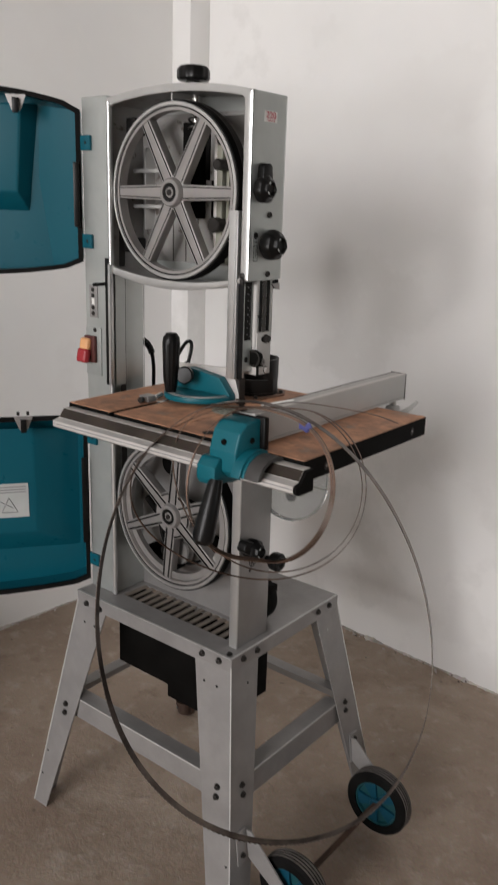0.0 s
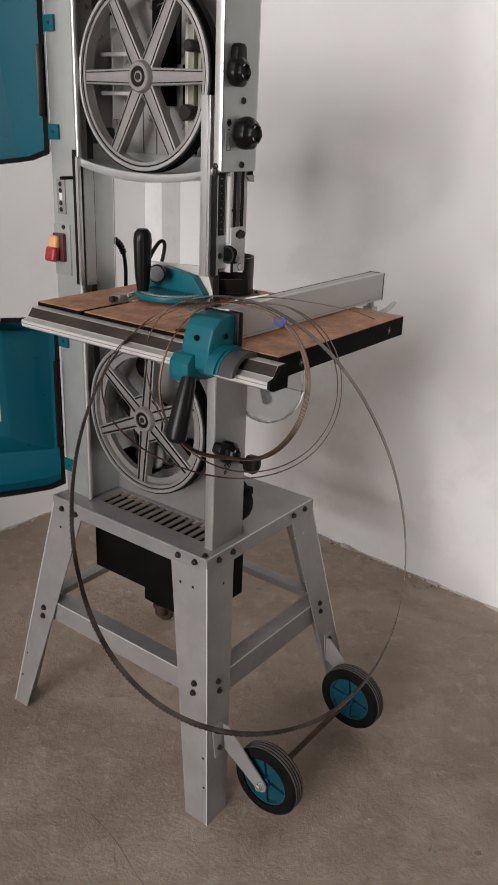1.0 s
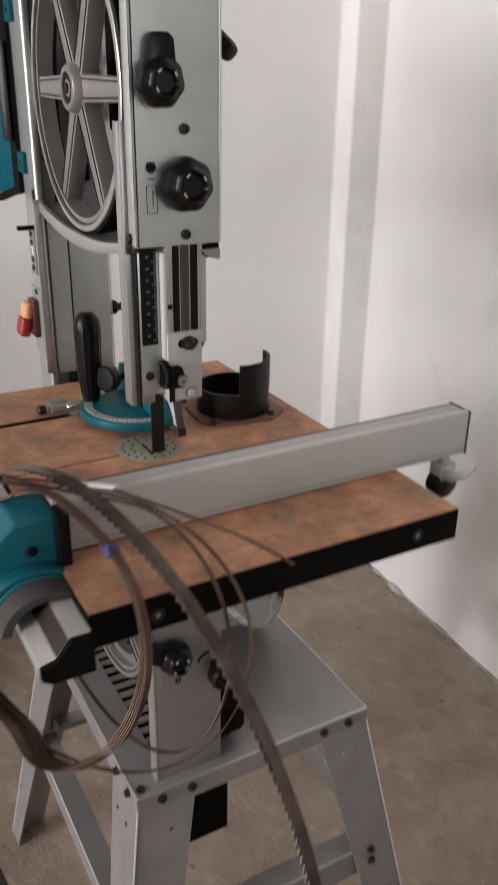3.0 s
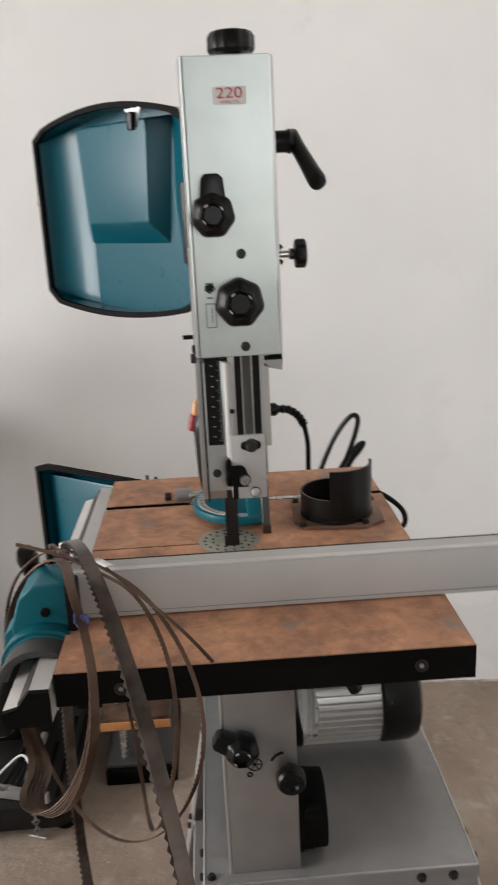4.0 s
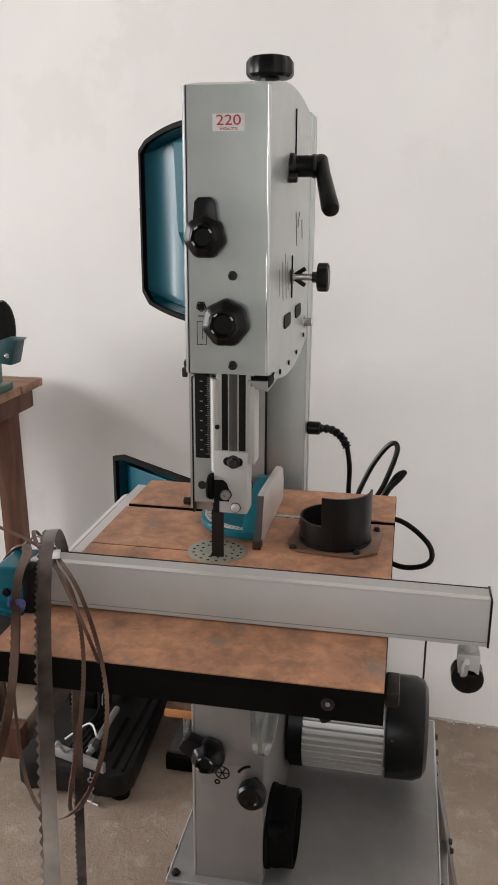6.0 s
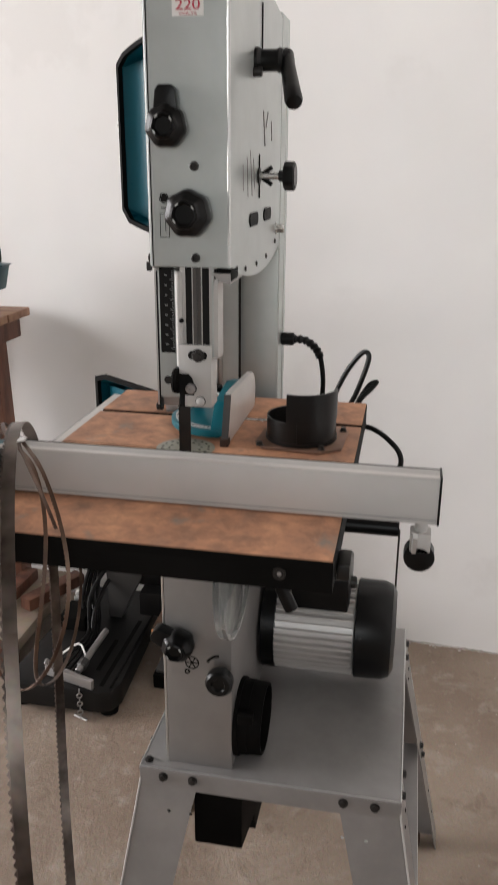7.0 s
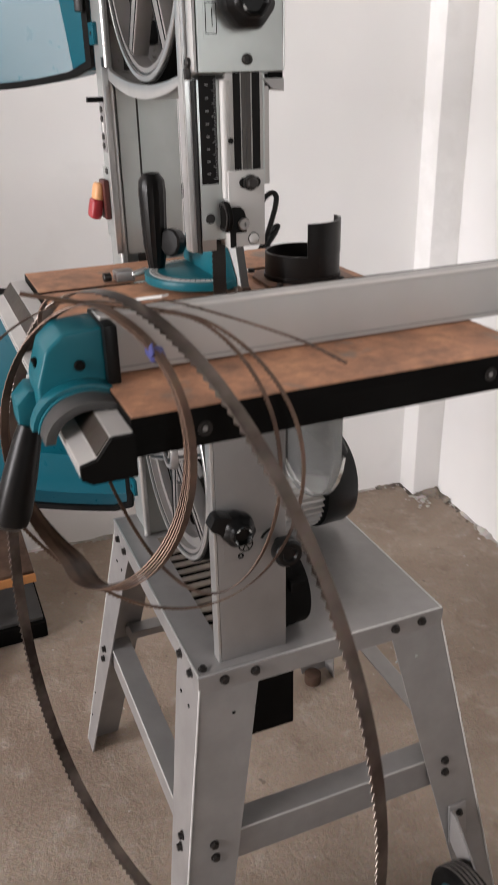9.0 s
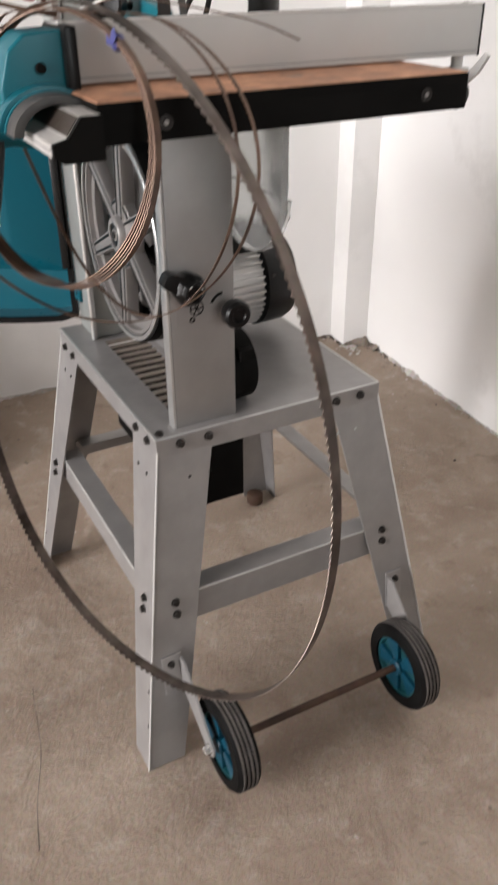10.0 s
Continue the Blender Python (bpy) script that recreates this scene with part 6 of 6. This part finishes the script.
part("wheel_guard", lathe((-1.10, -0.842, BZ + 0.170), (0, 1, 0), [(0, 0.060), (0.002, 0.080), (0.030, 0.080), (0.032, 0.070)], 40), DULL, gr, "dark wheel guard")
part("guard_rim", ringed((-1.10, -0.842, BZ + 0.170), (0, 1, 0), 0.070, 0.083, 0.0, 0.030, 40), GREEN, gr)
part("name_plate", box(-1.045, -1.038, -0.94, -0.88, BZ + 0.155, BZ + 0.195), WHITE, gr)
part("tool_rest", prism([(-0.795, BZ + 0.100), (-0.750, BZ + 0.095), (-0.735, BZ + 0.155), (-0.725, BZ + 0.161), (-0.770, BZ + 0.163), (-0.795, BZ + 0.150)], "x", -1.075, -1.02, 0.002), DARKTEAL, gr, "folded dark green tool rest")
part("rest_bolt", bolt((-1.02, -0.76, BZ + 0.120), (1, 0, 0), 0.005), STEEL, gr)
part("eye_shield", box(-1.09, -1.02, -0.845, -0.795, BZ + 0.250, BZ + 0.254), GREEN, gr)
part("shield_arm", rod((-1.10, -0.83, BZ + 0.235), (-1.06, -0.82, BZ + 0.252), 0.004, 8), BOLT, gr)

# ---- cut-off saw on the floor ----
cs = thing("cut_off_saw", (-1.0, -0.51, 0), "black cut-off saw folded down on the floor", "cut-off saw")
base = prism([(-1.27, -0.655), (-0.80, -0.685), (-0.765, -0.67), (-0.755, -0.64), (-0.757, -0.42), (-0.77, -0.39), (-0.81, -0.375), (-1.26, -0.40), (-1.29, -0.43), (-1.29, -0.62)], "z", 0.018, 0.085, 0.012)
part("base", base, PRESSED, cs, "black pressed-steel base")
for x, y in ((-0.80, -0.65), (-0.80, -0.41), (-1.25, -0.43), (-1.25, -0.59)):
    part("rubber_foot", lathe((x, y, 0), (0, 0, 1), [(0, 0.024), (0.014, 0.026), (0.022, 0.02)], 20), RUBBER, cs)
part("slot", box(-1.11, -0.785, -0.428, -0.416, 0.0845, 0.0862), DULL, cs)
part("slot", box(-1.00, -0.85, -0.462, -0.450, 0.0845, 0.0862), DULL, cs)
part("rim", box(-1.24, -0.78, -0.398, -0.392, 0.0845, 0.0890, 0.002), DULL, cs)
part("fixed_jaw", box(-1.115, -1.02, -0.640, -0.560, 0.085, 0.130, 0.006), DULL, cs)
part("vice_screw", rod((-1.00, -0.487, 0.112), (-0.80, -0.492, 0.110), 0.009, 18), ALLOY, cs, "steel vice screw")
part("vice_nut", lathe((-0.852, -0.491, 0.110), (1, 0, 0), [(0, 0.010), (0.004, 0.014), (0.030, 0.014), (0.034, 0.010)], 6), DARKGREY, cs)
part("vice_jaw", prism([(-0.800, -0.585), (-0.758, -0.438), (-0.768, -0.434), (-0.816, -0.575)], "z", 0.088, 0.116, 0.002), ALLOY, cs, "bare steel vice jaw")
part("crank", hose([(-0.805, -0.535, 0.112), (-0.785, -0.547, 0.118), (-0.775, -0.552, 0.135), (-0.775, -0.560, 0.150), (-0.770, -0.562, 0.155), (-0.760, -0.562, 0.150)], 0.004), ALLOY, cs)
part("white_knot", hose([(-1.160, -0.640, 0.125), (-1.150, -0.630, 0.140), (-1.155, -0.618, 0.134), (-1.148, -0.626, 0.118), (-1.140, -0.640, 0.122), (-1.150, -0.620, 0.120)], 0.0065, 10), WHITE, cs, "knotted white cord")
part("trigger_housing", box(-1.16, -1.07, -0.410, -0.340, 0.130, 0.205, 0.008), BLACK, cs)
part("swing_arm", prism([(-0.522, 0.085), (-0.482, 0.085), (-0.448, 0.162), (-0.417, 0.222), (-0.408, 0.30), (-0.412, 0.40), (-0.520, 0.42), (-0.526, 0.30)], "x", -1.150, -1.116, 0.004), DARKGREY, cs, "dark grey swing arm")
part("head", lathe((-1.19, -0.60, 0.30), (0, 1, 0), [(0, 0.05), (0.01, 0.09), (0.05, 0.095), (0.06, 0.08), (0.18, 0.07), (0.20, 0.05)], 36), DULL, cs)
part("motor_stub", box(-1.22, -1.12, -0.43, -0.35, 0.20, 0.27, 0.01), BLACK, cs)
part("handle_bar", hose([(-1.16, -0.47, 0.38), (-1.10, -0.36, 0.37), (-1.03, -0.27, 0.33)], 0.012), GREYPLASTIC, cs)
part("lift_arm", hose([(-1.20, -0.49, 0.34), (-1.15, -0.487, 0.45), (-1.08, -0.484, 0.56)], 0.012), DULL, cs)
part("lift_handle", lathe((-1.09, -0.485, 0.535), (0.35, 0.0, 0.6), [(0, 0.016), (0.01, 0.024), (0.07, 0.028), (0.095, 0.022), (0.100, 0.010)], 24), BLACK, cs, "black lift handle")
for k in range(4):
    w = 0.012 * k
    part("cable", hose([(-1.15 + w, -0.531 + 0.4 * w, 0.335 - w), (-1.15 + w, -0.551 - 0.5 * w, 0.25), (-1.12 + w, -0.556 - w, 0.165 - 0.5 * w), (-1.06, -0.531 - w, 0.105 + 0.3 * w), (-0.97, -0.511 - 0.5 * w, 0.098 + 0.5 * w), (-0.88, -0.504 - 0.8 * w, 0.105 + 0.5 * w), (-0.81, -0.511 - 1.4 * w, 0.098)], 0.0058), BLACK, cs)
part("cable", hose([(-1.16, -0.510, 0.245), (-1.11, -0.531, 0.235), (-1.06, -0.554, 0.18), (-1.02, -0.546, 0.11), (-0.95, -0.511, 0.10)], 0.0065), BLACK, cs)
part("cable", hose([(-1.16, -0.510, 0.215), (-1.10, -0.521, 0.200), (-1.04, -0.536, 0.14), (-0.98, -0.521, 0.10)], 0.0065), BLACK, cs)
part("cable_clip", box(-1.150, -1.130, -0.543, -0.525, 0.270, 0.300, 0.003), BLACK, cs)
part("cable_tie", hose([(-0.865, -0.585, 0.094), (-0.885, -0.535, 0.130), (-0.885, -0.515, 0.134), (-0.870, -0.500, 0.122), (-0.865, -0.492, 0.105)], 0.0028), WHITE, cs)
for k in range(7):
    part("chain_link", turned(ringed((0, 0, 0), (0, 1, 0), 0.0045, 0.0078, -0.0016, 0.0016, 16), Matrix.Translation((-0.752, -0.470, 0.009 + 0.0125 * k)) @ Matrix.Rotation(math.pi / 2 * (k % 2) + 0.4, 4, "Z")), ALLOY, cs)
part("chain_bar", rod((-0.757, -0.490, 0.006), (-0.742, -0.448, 0.006), 0.0035, 10), ALLOY, cs)

# ---- jigsaw table on the floor ----
sd = thing("scroll_saw", (-1.02, -0.24, 0), "small bench machine with an orange-edged table on a grey base", "bench machine")
part("base", box(-1.22, -0.915, -0.335, -0.150, 0.0, 0.045, 0.006), DULL, sd)
part("base_cover", box(-1.21, -0.925, -0.330, -0.155, 0.045, 0.056, 0.004), DARKGREY, sd)
part("work_table", box(-1.17, -0.93, -0.335, -0.160, 0.172, 0.188, 0.003), OLDBLADE, sd, "brown steel work table")
part("table_edge", box(-0.9305, -0.924, -0.337, -0.158, 0.158, 0.180, 0.002), ORANGE, sd, "orange front edge")
part("post", rod((-0.955, -0.285, 0.056), (-0.955, -0.285, 0.172), 0.009, 14), STEEL, sd)
part("post", rod((-1.14, -0.24, 0.056), (-1.14, -0.24, 0.172), 0.014, 14), GREYPLASTIC, sd)
part("blade_arm", hose([(-1.20, -0.24, 0.10), (-1.21, -0.24, 0.25), (-1.16, -0.24, 0.30), (-1.03, -0.24, 0.29), (-1.00, -0.24, 0.26)], 0.014), GREYPLASTIC, sd)
part("tool_on_table", box(-1.04, -0.99, -0.31, -0.295, 0.188, 0.20, 0.003), STEEL, sd)
part("lock_nut", bolt((-0.955, -0.285, 0.125), (1, 0, 0), 0.007), STEEL, sd)

for machine, move in ((cs, (0.022, 0.0, 0.0)), (sd, (0.021, 0.010, 0.0))):
    machine.location += Vector(move)

# ---- low trestle near the walk ----
trs = thing("wooden_trestle", (0.9, 0.36, 0), "varnished red-brown wooden trestle with two rounded beams", "trestle")
for z, x0 in ((0.877, 0.462), (0.540, 0.482)):
    bm = box(x0, 1.30, 0.343, 0.398, z - 0.042, z, 0.010, 4)
    part("beam", bm, REDWOOD, trs)
for x in (0.72, 1.22):
    for y in (0.26, 0.46):
        lg = box(x - 0.02, x + 0.02, y - 0.02, y + 0.02, 0.0, 0.835, 0.003)
        for v in lg.verts:
            v.co.y += (0.36 - y) * (v.co.z / 0.818) * 0.8
        part("leg", lg, REDWOOD, trs)
    part("tie_bar", box(x - 0.012, x + 0.012, 0.29, 0.43, 0.43, 0.465, 0.003), REDWOOD, trs)
